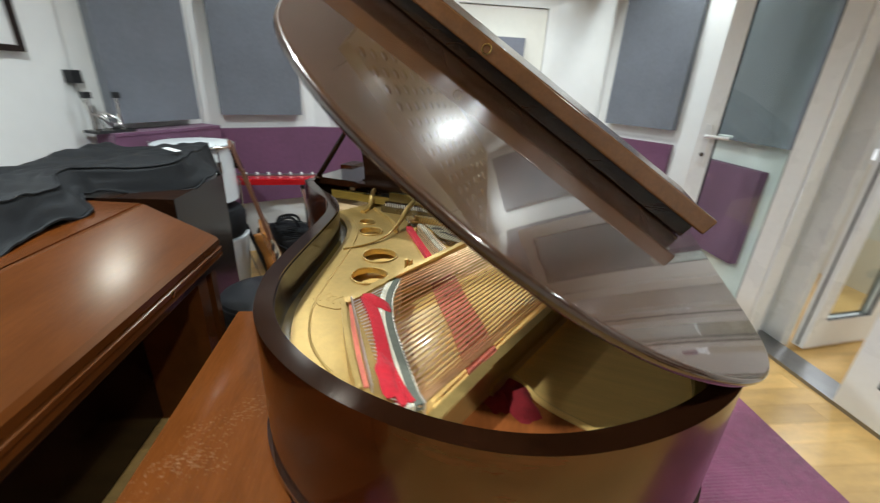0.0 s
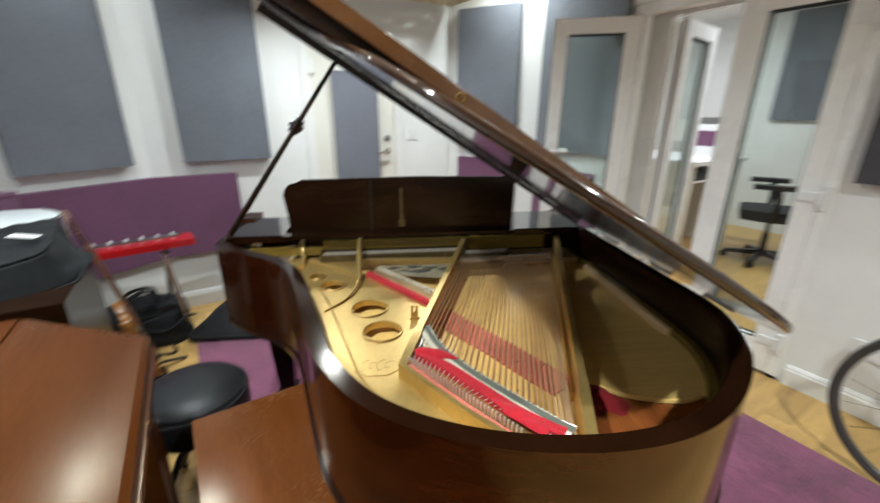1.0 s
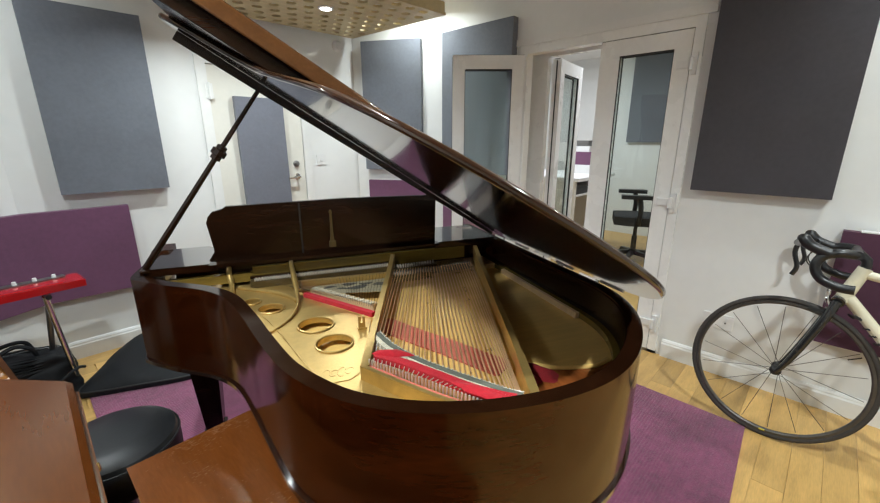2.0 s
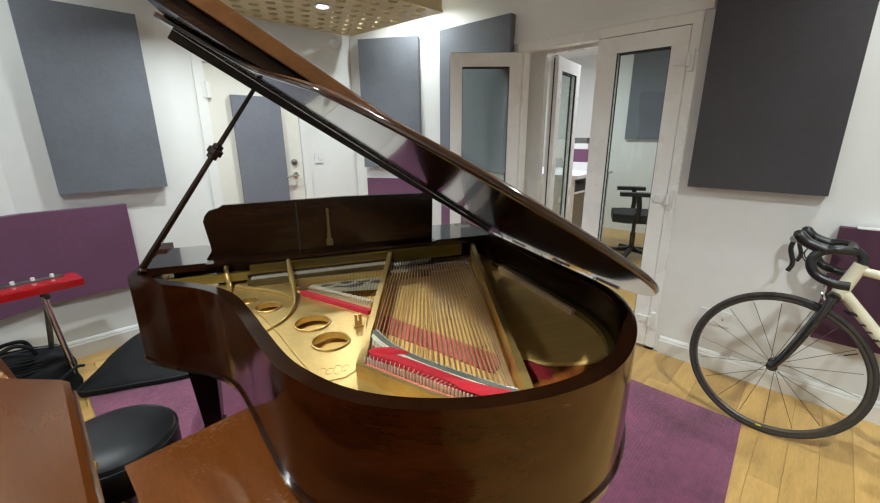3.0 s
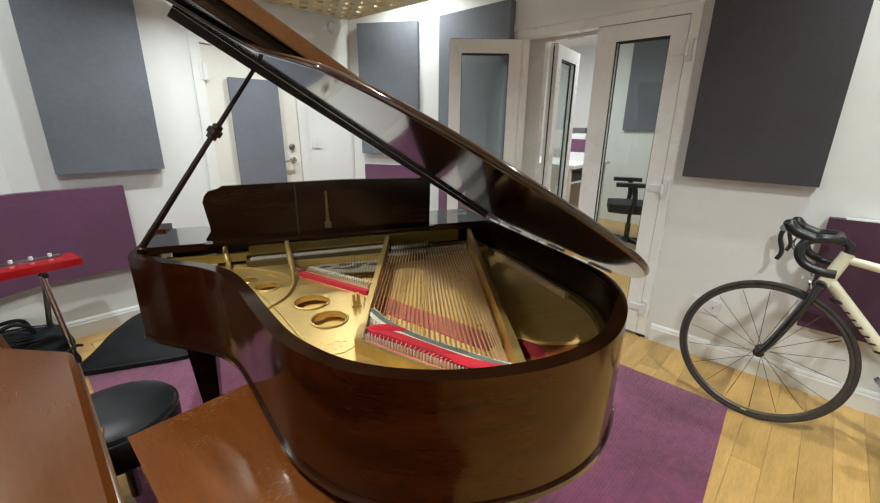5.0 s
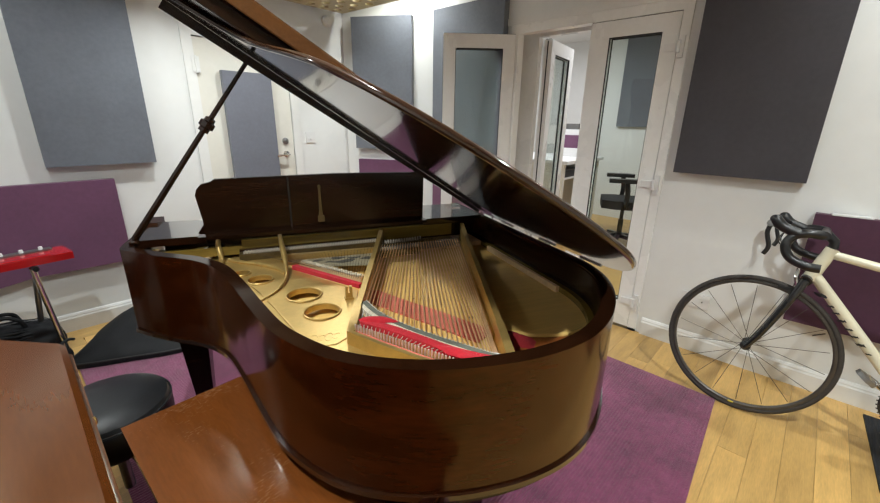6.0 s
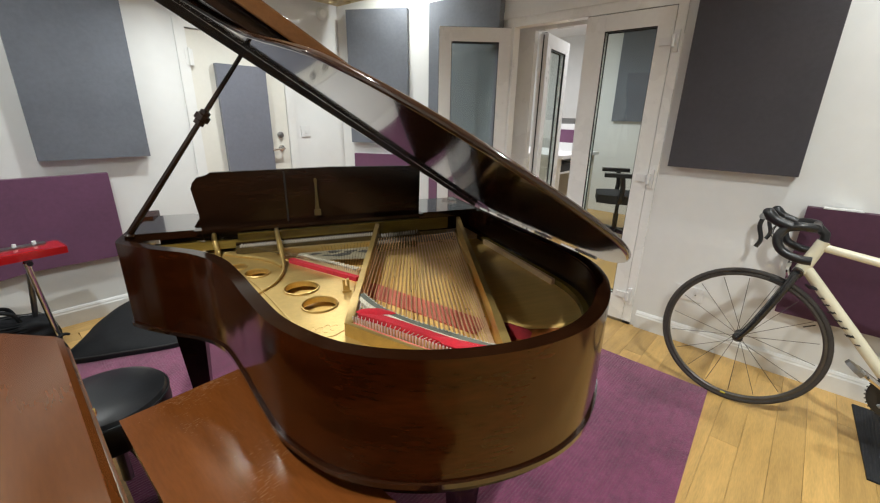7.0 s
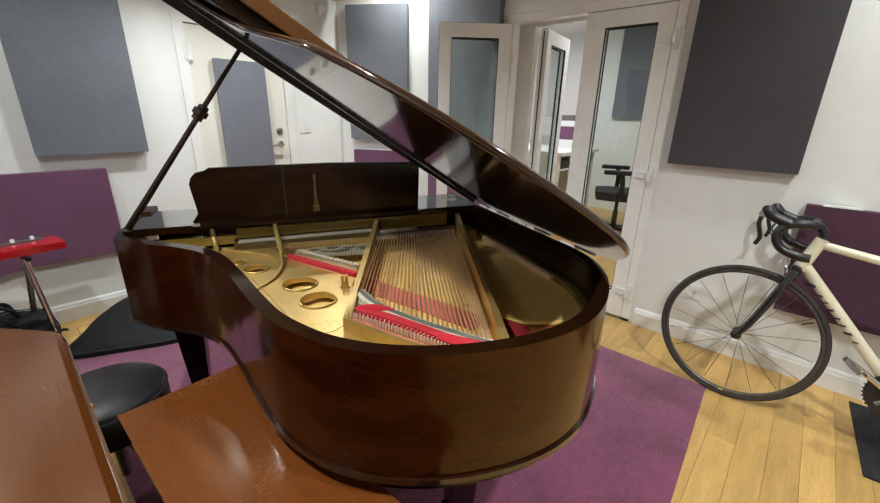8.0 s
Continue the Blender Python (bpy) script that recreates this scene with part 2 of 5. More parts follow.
ribbed(M["rug"], 24, 0.45, "Y")
ribbed(M["mat_black"], 30, 0.5, "Y")


# ---- builders ----
def part(name, bm, mat, parent=None, label="", smooth=False, bevel=0.0, m=None):
    """One mesh object from a bmesh, under parent."""
    if bevel:
        bmesh.ops.bevel(bm, geom=[e for e in bm.edges if len(e.link_faces) == 2 and e.calc_face_angle(0) > 0.5], offset=bevel, segments=2, profile=0.6, affect="EDGES", clamp_overlap=True)
    bmesh.ops.recalc_face_normals(bm, faces=bm.faces)
    me = bpy.data.meshes.new(name)
    bm.to_mesh(me)
    bm.free()
    me.materials.append(M[mat] if isinstance(mat, str) else mat)
    if smooth:
        for p in me.polygons:
            p.use_smooth = True
    ob = new(name, me)
    if smooth:
        me.set_sharp_from_angle(angle=radians(38))
    if parent:
        ob.parent = parent
    if m is not None:
        ob.matrix_basis = m
    if label:
        ob["label"] = label
    return ob


def thing(name, label, category, m=None, group="", kind=""):
    ob = new(name)
    ob.empty_display_size = 0.1
    if m is not None:
        ob.matrix_basis = m
    return tagged(ob, label, category, group, kind)


def box(x0, x1, y0, y1, z0, z1, bm=None, m=None):
    bm = bm or bmesh.new()
    vs = [bm.verts.new(Vector(p) if m is None else m @ Vector(p)) for p in ((x0, y0, z0), (x1, y0, z0), (x1, y1, z0), (x0, y1, z0), (x0, y0, z1), (x1, y0, z1), (x1, y1, z1), (x0, y1, z1))]
    for f in ((0, 3, 2, 1), (4, 5, 6, 7), (0, 1, 5, 4), (1, 2, 6, 5), (2, 3, 7, 6), (3, 0, 4, 7)):
        bm.faces.new([vs[i] for i in f])
    return bm


def prism(points, z0, z1, bm=None, m=None, loop=True):
    """A flat outline (x, y) drawn up from z0 to z1."""
    bm = bm or bmesh.new()
    t = m or Matrix()
    lo = [bm.verts.new(t @ Vector((x, y, z0))) for x, y in points]
    hi = [bm.verts.new(t @ Vector((x, y, z1))) for x, y in points]
    n = len(points)
    for i in range(n):
        bm.faces.new((lo[i], lo[(i + 1) % n], hi[(i + 1) % n], hi[i]))
    bm.faces.new(lo[::-1])
    bm.faces.new(hi)
    return bm


def tube(path, r, sides=10, bm=None, closed=False, radii=None):
    """A round bar along a path of points."""
    bm = bm or bmesh.new()
    path = [Vector(p) for p in path]
    n = len(path)
    rings, up = [], None
    for i, p in enumerate(path):
        a = path[i - 1] if i or closed else p
        b = path[(i + 1) % n] if i < n - 1 or closed else p
        d = (b - a).normalized()
        if up is None:
            up = d.orthogonal().normalized()
        up = (up - d * up.dot(d)).normalized()
        side = d.cross(up)
        rr = radii[i] if radii else r
        rings.append([bm.verts.new(p + rr * (math.cos(2 * math.pi * k / sides) * up + math.sin(2 * math.pi * k / sides) * side)) for k in range(sides)])
    for i in range(n if closed else n - 1):
        a, b = rings[i], rings[(i + 1) % n]
        for k in range(sides):
            bm.faces.new((a[k], a[(k + 1) % sides], b[(k + 1) % sides], b[k]))
    if not closed:
        bm.faces.new(rings[0][::-1])
        bm.faces.new(rings[-1])
    return bm


def lathe(profile, sides=32, bm=None, m=None):
    """A turned form from (radius, z) pairs, from bottom to top."""
    bm = bm or bmesh.new()
    t = m or Matrix()
    rings = []
    for r, z in profile:
        rings.append([bm.verts.new(t @ Vector((r * math.cos(2 * math.pi * k / sides), r * math.sin(2 * math.pi * k / sides), z))) for k in range(sides)] if r > 1e-5 else [bm.verts.new(t @ Vector((0, 0, z)))])
    for a, b in zip(rings, rings[1:]):
        for k in range(sides):
            q = [a[k % len(a)], a[(k + 1) % len(a)], b[(k + 1) % len(b)], b[k % len(b)]]
            q = list(dict.fromkeys(q))
            if len(q) > 2:
                bm.faces.new(q)
    for ring, flip in ((rings[0], True), (rings[-1], False)):
        if len(ring) > 2:
            bm.faces.new(ring[::-1] if flip else ring)
    return bm


def spline(points, steps=8, closed=False):
    """A smooth curve through points of any dimension (centripetal enough for even spacing)."""
    p = [np.array(q, float) for q in points]
    n, out = len(p), []
    for i in range(n if closed else n - 1):
        a, b, c, d = (p[(i + k) % n] if closed else p[min(max(i + k, 0), n - 1)] for k in (-1, 0, 1, 2))
        for s in range(steps):
            t = s / steps
            out.append(0.5 * (2 * b + (c - a) * t + (2 * a - 5 * b + 4 * c - d) * t * t + (3 * b - a - 3 * c + d) * t ** 3))
    if not closed:
        out.append(p[-1])
    return [tuple(q) for q in out]


def offset(line, d):
    """A plan curve moved sideways: to its left for d > 0."""
    out = []
    for i, q in enumerate(line):
        a, b = Vector(line[max(i - 1, 0)]), Vector(line[min(i + 1, len(line) - 1)])
        t = (b - a).normalized()
        out.append((q[0] - t.y * d, q[1] + t.x * d))
    return out


def ribbon(line, d0, d1, z0, z1, bm=None):
    """A bent board along a plan curve, between two sideways distances and two heights."""
    bm = bm or bmesh.new()
    a, b = offset(line, d0), offset(line, d1)
    rows = [[bm.verts.new((*p, z)) for p, z in ((a[i], z0), (b[i], z0), (b[i], z1), (a[i], z1))] for i in range(len(line))]
    for r, s in zip(rows, rows[1:]):
        for k in range(4):
            bm.faces.new((r[k], r[(k + 1) % 4], s[(k + 1) % 4], s[k]))
    bm.faces.new(rows[0][::-1])
    bm.faces.new(rows[-1])
    return bm


def holed_board(outer, holes, z0, z1):
    """A flat board with holes through it, from plan outlines."""
    bm = bmesh.new()
    edges = []
    for line in (outer, *holes):
        vs = [bm.verts.new((x, y, z1)) for x, y in line]
        edges += [bm.edges.new((vs[i], vs[(i + 1) % len(vs)])) for i in range(len(vs))]
    bmesh.ops.triangle_fill(bm, use_beauty=True, use_dissolve=False, edges=edges)
    moved = bmesh.ops.extrude_face_region(bm, geom=bm.faces[:])
    bmesh.ops.translate(bm, vec=(0, 0, z0 - z1), verts=[g for g in moved["geom"] if isinstance(g, bmesh.types.BMVert)])
    return bm


def ring(x, y, r, n=20, squash=1.0):
    return [(x + r * math.cos(2 * math.pi * k / n), y + squash * r * math.sin(2 * math.pi * k / n)) for k in range(n)]


def bar(a, b, w, z0a, z1a, z0b, z1b, bm=None):
    """A straight bar in plan from a to b, w wide, whose bottom and top run from one height to another."""
    bm = bm or bmesh.new()
    d = (Vector(b) - Vector(a)).normalized()
    n = Vector((-d.y, d.x)) * w / 2
    vs = [bm.verts.new((*(Vector(p) + s * n), z)) for p, z0, z1 in ((a, z0a, z1a), (b, z0b, z1b)) for s, z in ((-1, z0), (1, z0), (1, z1), (-1, z1))]
    for f in ((0, 1, 2, 3), (7, 6, 5, 4), (0, 4, 5, 1), (1, 5, 6, 2), (2, 6, 7, 3), (3, 7, 4, 0)):
        bm.faces.new([vs[i] for i in f])
    return bm


def structure(name, bm, mat, label="", bevel=0.0):
    return tagged(part(name, bm, mat, bevel=bevel), label, "", "", "structure")


# ---- the room ----
DOOR_Y0, DOOR_Y1, DOOR_TOP = 0.985, 2.12, 1.96
floor = structure("floor", box(LEFT, RIGHT + 0.15, FRONT, BACK, -0.1, -0.014), "oak", "honey oak plank floor")
structure("ceiling", box(LEFT - 0.1, RIGHT + 0.15, FRONT - 0.1, BACK + 0.1, CEIL, CEIL + 0.1), "ceiling", "white painted ceiling")
DX0, DX1, DTOP = 0.235, 0.905, 1.84
bm = box(LEFT - 0.1, DX0, BACK, BACK + 0.1, -0.1, CEIL)
box(DX1, RIGHT + 0.15, BACK, BACK + 0.1, -0.1, CEIL, bm)
box(DX0, DX1, BACK, BACK + 0.1, DTOP, CEIL, bm)
structure("wall_back", bm, "wall", "white painted wall with a cream door")
structure("wall_left", box(LEFT - 0.1, LEFT, FRONT, BACK, -0.1, CEIL), "wall", "white painted wall")
structure("wall_corner", prism([(-0.84, BACK - 0.002), (-1.50, 3.22), (-1.50, BACK - 0.002)], -0.014, CEIL - 0.002), "wall", "white angled wall across the corner")
structure("wall_corner", prism([(-1.502, 3.222), (LEFT + 0.002, 2.62), (LEFT + 0.002, BACK - 0.002), (-1.502, BACK - 0.002)], -0.014, CEIL - 0.002), "wall", "white angled wall across the corner")
structure("wall_corner", prism([(1.445, BACK - 0.002), (RIGHT - 0.002, 2.90), (RIGHT - 0.002, BACK - 0.002)], -0.014, CEIL - 0.002), "wall", "white angled wall across the corner")
structure("wall_front", box(LEFT - 0.1, RIGHT + 0.15, FRONT - 0.1, FRONT, -0.1, CEIL), "wall", "white painted wall")
bm = box(RIGHT, RIGHT + 0.15, FRONT, DOOR_Y0, -0.1, CEIL)
box(RIGHT, RIGHT + 0.15, DOOR_Y1, BACK, -0.1, CEIL, bm)
box(RIGHT, RIGHT + 0.15, DOOR_Y0, DOOR_Y1, DOOR_TOP, CEIL, bm)
structure("wall_right", bm, "wall", "white painted wall with glazed double doors")


def skirting(m, length):
    """A moulded skirting board along local x, its face to local -y."""
    prof = [(0, 0), (-0.018, 0), (-0.018, 0.085), (-0.013, 0.094), (-0.013, 0.1), (-0.006, 0.112), (0, 0.114)]
    bm = bmesh.new()
    ends = [[bm.verts.new(m @ Vector((x, y, z))) for y, z in prof] for x in (0, length)]
    for k in range(len(prof)):
        j = (k + 1) % len(prof)
        bm.faces.new((ends[0][k], ends[0][j], ends[1][j], ends[1][k]))
    bm.faces.new(ends[0])
    bm.faces.new(ends[1][::-1])
    structure("baseboard", bm, "gloss_white", "white moulded skirting board")


skirting(pose(-0.83, BACK, 0), DX0 - 0.07 + 0.83)
skirting(pose(DX1 + 0.07, BACK, 0), RIGHT - DX1 - 0.09)
skirting(pose(RIGHT, DOOR_Y0 - 0.03, 0, 0, 0, -90), DOOR_Y0 - 0.03 - FRONT)
skirting(pose(RIGHT, BACK, 0, 0, 0, -90), BACK - DOOR_Y1 - 0.03)


def acoustic_panel(m, w, h, d, mat, label):
    """A cloth-wrapped panel: local x across, z up, its back on local y = 0, its face at -d."""
    ob = thing("acoustic_panel", label, "acoustic panel", m, "acoustic wall panels")
    part("cloth_cover", box(0, w, -d, -0.012, 0, h), mat, ob, bevel=0.009, smooth=True)
    part("backing_board", box(0.01, w - 0.01, -0.012, 0, 0.01, h - 0.01), "ply", ob)
    return ob


GREY = "grey fabric-wrapped acoustic panel hung on the white wall"
CORNER = "grey fabric-wrapped acoustic panel on the angled corner wall"
acoustic_panel(pose(-0.645, BACK, 1.03), 0.535, 1.02, 0.07, "grey_cloth", GREY)
acoustic_panel(pose(-1.405, 3.275, 1.03, 0, 0, 29.9), 0.535, 1.05, 0.075, "grey_cloth", CORNER)
acoustic_panel(pose(-1.77, 2.70, 1.01, 0, 0, 62), 0.50, 1.05, 0.085, "grey_cloth", CORNER)
acoustic_panel(pose(RIGHT, 0.925, 1.066, 0, 0, -90), 0.575, 1.06, 0.07, "darker_grey_cloth", "large darker grey fabric acoustic panel above the bicycle")
acoustic_panel(pose(RIGHT, 2.83, 1.07, 0, 0, -90), 0.68, 1.08, 0.07, "grey_cloth", "grey fabric acoustic panel behind the open door leaf")
acoustic_panel(pose(1.50, 3.50, 1.07, 0, 0, -60), 0.53, 1.06, 0.07, "grey_cloth", "grey fabric acoustic panel standing across the corner")
bent = thing("acoustic_panel", "long purple fabric-wrapped acoustic panel bent along two walls", "acoustic panel", None, "acoustic wall panels")
part("cloth_cover", prism([(-0.35, BACK - 0.012), (-0.35, BACK - 0.06), (-0.823, BACK - 0.06), (-1.43, 3.191), (-1.454, 3.233), (-0.836, BACK - 0.012)], 0.405, 0.94), "purple_cloth", bent, bevel=0.008, smooth=True)
part("backing_board", box(-0.82, -0.36, BACK - 0.011, BACK, 0.415, 0.93), "ply", bent)
acoustic_panel(pose(RIGHT, 0.285, 0.37, 0, 0, -90), 1.1, 0.56, 0.06, "plum_cloth", "dark plum fabric acoustic panel behind the leaning bicycle")
acoustic_panel(pose(1.52, 3.505, 0.38, 0, 0, -60), 0.53, 0.59, 0.06, "purple_cloth", "purple fabric acoustic panel in the corner")
acoustic_panel(pose(RIGHT, 2.83, 0.38, 0, 0, -90), 0.55, 0.55, 0.06, "purple_cloth", "purple fabric acoustic panel behind the door leaf")

# rug
rug = thing("rug", "purple ribbed rug lying under the grand piano", "rug")
part("woven_top", prism([(1.390, 0.445), (1.42, 2.62), (1.40, 2.90), (-0.765, 3.04), (-0.745, 0.33)], 0.0, 0.009), "rug", rug, bevel=0.003)

# cream door in the back wall
door = tagged(thing("door_1", "cream painted flush door with a steel lever handle", ""), kind="structure")
bm = box(DX0 - 0.065, DX0, BACK - 0.016, BACK + 0.06, 0, DTOP + 0.055)
box(DX1, DX1 + 0.065, BACK - 0.016, BACK + 0.06, 0, DTOP + 0.055, bm)
box(DX0, DX1, BACK - 0.016, BACK + 0.06, DTOP, DTOP + 0.055, bm)
part("door_frame", bm, "gloss_white", door, bevel=0.003)
dl = part("door_leaf", box(DX0 + 0.002, DX1 - 0.002, BACK + 0.002, BACK + 0.045, 0.006, DTOP - 0.004), "door_paint", door, bevel=0.002)
for z in (0.25, 1.66):
    hg = box(DX0 - 0.022, DX0 + 0.026, BACK - 0.0205, BACK + 0.0015, z - 0.05, z + 0.05)
    part("hinge", tube([(DX0 + 0.002, BACK - 0.024, z - 0.055), (DX0 + 0.002, BACK - 0.024, z + 0.055)], 0.008, 10, hg), "gloss_white", dl)
hx = DX1 - 0.075
part("door_handle", tube(spline([(hx, BACK + 0.002, 1.035), (hx, BACK - 0.05, 1.035), (hx - 0.02, BACK - 0.055, 1.033), (hx - 0.1, BACK - 0.05, 1.028)], 5), 0.009), "steel", dl, "brushed steel lever handle", smooth=True)
part("handle_rose", lathe([(0.026, 0), (0.026, 0.006), (0.02, 0.01), (0, 0.01)], 20, m=pose(hx, BACK + 0.002, 1.035, 90)), "steel", dl, smooth=True)
part("thumb_turn", lathe([(0.025, 0), (0.025, 0.012), (0.014, 0.016), (0.012, 0.03), (0, 0.03)], 20, m=pose(hx, BACK + 0.002, 1.14, 90)), "dull_steel", dl, smooth=True)
acoustic_panel(pose(0.385, BACK + 0.002, 0.42), 0.355, 1.215, 0.05, "lit_grey_cloth", "narrow grey fabric acoustic panel on the door, its bluer light in the cloth colour")


def socket(m, w, label, name="wall_socket", holes=True):
    ob = thing(name, label, "socket", m)
    part("face_plate", box(-w / 2, w / 2, -0.009, 0, -0.043, 0.043), "white_plastic", ob, bevel=0.003)
    if holes:
        for x in (-w / 4, w / 4):
            part("switch_rocker", box(x - 0.008, x + 0.008, -0.013, -0.008, 0.012, 0.03), "white_plastic", ob, bevel=0.001)
            part("pin_hole", box(x - 0.003, x + 0.003, -0.0115, -0.008, -0.006, 0.002), "black", ob)
    else:
        part("switch_rocker", box(-0.01, 0.01, -0.014, -0.008, -0.016, 0.016), "white_plastic", ob, bevel=0.001)
    return ob


socket(pose(RIGHT, 0.69, 0.325, 0, 0, -90), 0.146, "white double wall socket low on the wall")
socket(pose(1.06, BACK, 1.165), 0.086, "white light switch beside the cream door", "light_switch", False)
det = thing("alarm_sensor", "small white round sensor high on the wall", "sensor", pose(1.29, BACK, 2.09))
part("housing", lathe([(0.045, 0), (0.045, 0.02), (0.03, 0.035), (0, 0.037)], 20, m=pose(0, 0, 0, 90)), "white_plastic", det, smooth=True)

# glazed double door to the control room
fr = tagged(thing("door_2", "white plastic glazed double door, one leaf folded open", ""), kind="structure")
bm = box(RIGHT - 0.012, RIGHT + 0.06, DOOR_Y0, DOOR_Y0 + 0.05, 0, DOOR_TOP)
box(RIGHT - 0.012, RIGHT + 0.06, DOOR_Y1 - 0.06, DOOR_Y1, 0, DOOR_TOP, bm)
box(RIGHT - 0.012, RIGHT + 0.06, DOOR_Y0 + 0.05, DOOR_Y1 - 0.06, DOOR_TOP - 0.055, DOOR_TOP, bm)
part("door_frame", bm, "upvc", fr, bevel=0.004)
bm = box(RIGHT - 0.02, RIGHT, DOOR_Y0 - 0.04, DOOR_Y1 + 0.04, DOOR_TOP, DOOR_TOP + 0.045)
part("head_trim", bm, "gloss_white", fr, bevel=0.003)
part("threshold", box(RIGHT - 0.012, RIGHT + 0.15, DOOR_Y0, DOOR_Y1, -0.012, 0.018), "dull_steel", fr, "worn aluminium threshold", bevel=0.003)


def door_leaf(m, w, h, parent, handle, free=0.085):
    """A glazed leaf: local x from its hinge, z up, its two faces at y = 0 and -0.062."""
    s, lo, hi = 0.085, 0.17, 0.09
    e = w - free
    d = part("door_leaf", box(0, s, -0.062, 0, 0, h), "upvc", parent, m=m, bevel=0.005)
    part("stile", box(e, w, -0.062, 0, 0, h), "upvc", d, bevel=0.005)
    part("bottom_rail", box(s, e, -0.061, -0.001, 0, lo), "upvc", d, bevel=0.005)
    part("top_rail", box(s, e, -0.061, -0.001, h - hi, h), "upvc", d, bevel=0.005)
    g = bmesh.new()
    for y in (-0.058, -0.016):
        box(s, s + 0.004, y, y + 0.012, lo, h - hi, g)
        box(e - 0.004, e, y, y + 0.012, lo, h - hi, g)
        box(s + 0.007, e - 0.007, y, y + 0.012, lo, lo + 0.007, g)
        box(s + 0.007, e - 0.007, y, y + 0.012, h - hi - 0.007, h - hi, g)
    part("gasket", g, "gasket", d)
    edge = box(-0.003, 0.0, -0.034, -0.026, 0.01, h - 0.01)
    box(w, w + 0.003, -0.034, -0.026, 0.01, h - 0.01, edge)
    box(0, w, -0.05, -0.012, h, h + 0.004, edge)
    part("edge_seal", edge, "gasket", d)
    p = part("pane", box(s, e, -0.036, -0.030, lo, h - hi), "pane", d)
    p.visible_shadow = False
    if handle:
        for y, sg in ((0.0, 1), (-0.062, -1)):
            part("handle_plate", box(w - 0.058, w - 0.028, min(y, y + sg * 0.012), max(y, y + sg * 0.012), 0.93, 1.14), "white_plastic", d, bevel=0.004)
            part("lever", tube(spline([(w - 0.043, y, 1.08), (w - 0.043, y + sg * 0.045, 1.08), (w - 0.06, y + sg * 0.05, 1.08), (w - 0.15, y + sg * 0.048, 1.078)], 4), 0.009), "white_plastic", d, smooth=True)
            part("key_barrel", lathe([(0.011, 0), (0.011, 0.004), (0, 0.004)], 12, m=pose(w - 0.043, y + sg * 0.011, 0.98, -90 * sg)), "steel", d)
    return d


lf = door_leaf(pose(RIGHT - 0.014, DOOR_Y0 + 0.052, 0.02, 0, 0, 90), 0.498, 1.88, fr, False, 0.117)
lf2 = door_leaf(pose(RIGHT - 0.02, 2.075, 0.02, 0, 0, 134), 0.505, 1.88, fr, True)
for z in (0.203, 0.977, 1.724):
    b = part("hinge", box(RIGHT - 0.028, RIGHT - 0.012, DOOR_Y0 + 0.015, DOOR_Y0 + 0.04, z - 0.055, z + 0.055), "white_plastic", fr, bevel=0.004)
    part("hinge_pin", tube([(RIGHT - 0.034, DOOR_Y0 + 0.04, z - 0.03), (RIGHT - 0.034, DOOR_Y0 + 0.04, z + 0.03)], 0.011), "white_plastic", fr)
    part("hinge_flag", box(RIGHT - 0.026, RIGHT - 0.012, DOOR_Y0 + 0.05, DOOR_Y0 + 0.115, z - 0.02, z + 0.02), "white_plastic", fr, bevel=0.003)
# second door on the control-room side of the wall
fr2 = tagged(thing("door_3", "white plastic glazed door standing open in the next room", ""), kind="structure")
bm = box(RIGHT + 0.152, RIGHT + 0.20, 0.96, 1.03, 0, 1.96)
box(RIGHT + 0.152, RIGHT + 0.20, 1.99, 2.14, 0, 1.96, bm)
box(RIGHT + 0.152, RIGHT + 0.20, 1.03, 1.99, 1.90, 1.96, bm)
part("door_frame", bm, "upvc", fr2, bevel=0.004)
door_leaf(pose(RIGHT + 0.215, 1.985, 0.02, 0, 0, 9), 0.52, 1.87, fr2, False)

# control room
CX = 5.2
structure("floor_control_room", box(RIGHT + 0.15, CX, 0, 4.2, -0.1, 0.0), "oak", "oak floor of the control room")
structure("wall_control_room", box(CX, CX + 0.1, -0.1, 4.3, 0, CEIL), "wall", "white far wall of the control room")
structure("wall_control_room", box(RIGHT + 0.15, CX, 4.2, 4.3, 0, CEIL), "wall", "white side wall of the control room")
structure("wall_control_room", box(RIGHT + 0.15, CX, -0.1, 0, 0, CEIL), "wall", "white side wall of the control room")
structure("ceiling_control_room", box(RIGHT + 0.15, CX + 0.1, -0.1, 4.3, CEIL, CEIL + 0.1), "ceiling", "white ceiling of the control room")
acoustic_panel(pose(CX, 2.53, 1.28, 0, 0, -90), 1.08, 1.1, 0.06, "grey_cloth", "grey fabric acoustic panel in the control room")

desk = thing("studio_desk", "white-topped studio desk in the control room", "desk", pose(3.72, 2.9, 0))
part("tabletop", box(-0.45, 0.5, -0.62, 0.75, 0.895, 0.93), "white_plastic", desk, bevel=0.004)
for x in (-0.42, 0.46):
    part("side_panel", box(x - 0.018, x + 0.018, -0.58, 0.7, 0, 0.895), "door_paint", desk)
part("shelf", box(-0.40, 0.44, -0.58, 0.7, 0.73, 0.75), "white_plastic", desk)
kbd = thing("mixing_console", "black mixing console lying on the studio desk shelf", "console", pose(3.55, 2.75, 0.75))
part("case", box(-0.22, 0.2, -0.42, 0.4, 0.0, 0.075), "black", kbd, bevel=0.008)
part("control_strip", box(-0.2, 0.18, -0.4, 0.38, 0.075, 0.08), "dull_steel", kbd)
mon = thing("desk_speaker", "small purple-fronted loudspeaker standing on the studio desk", "speaker", pose(4.02, 2.60, 0.93))
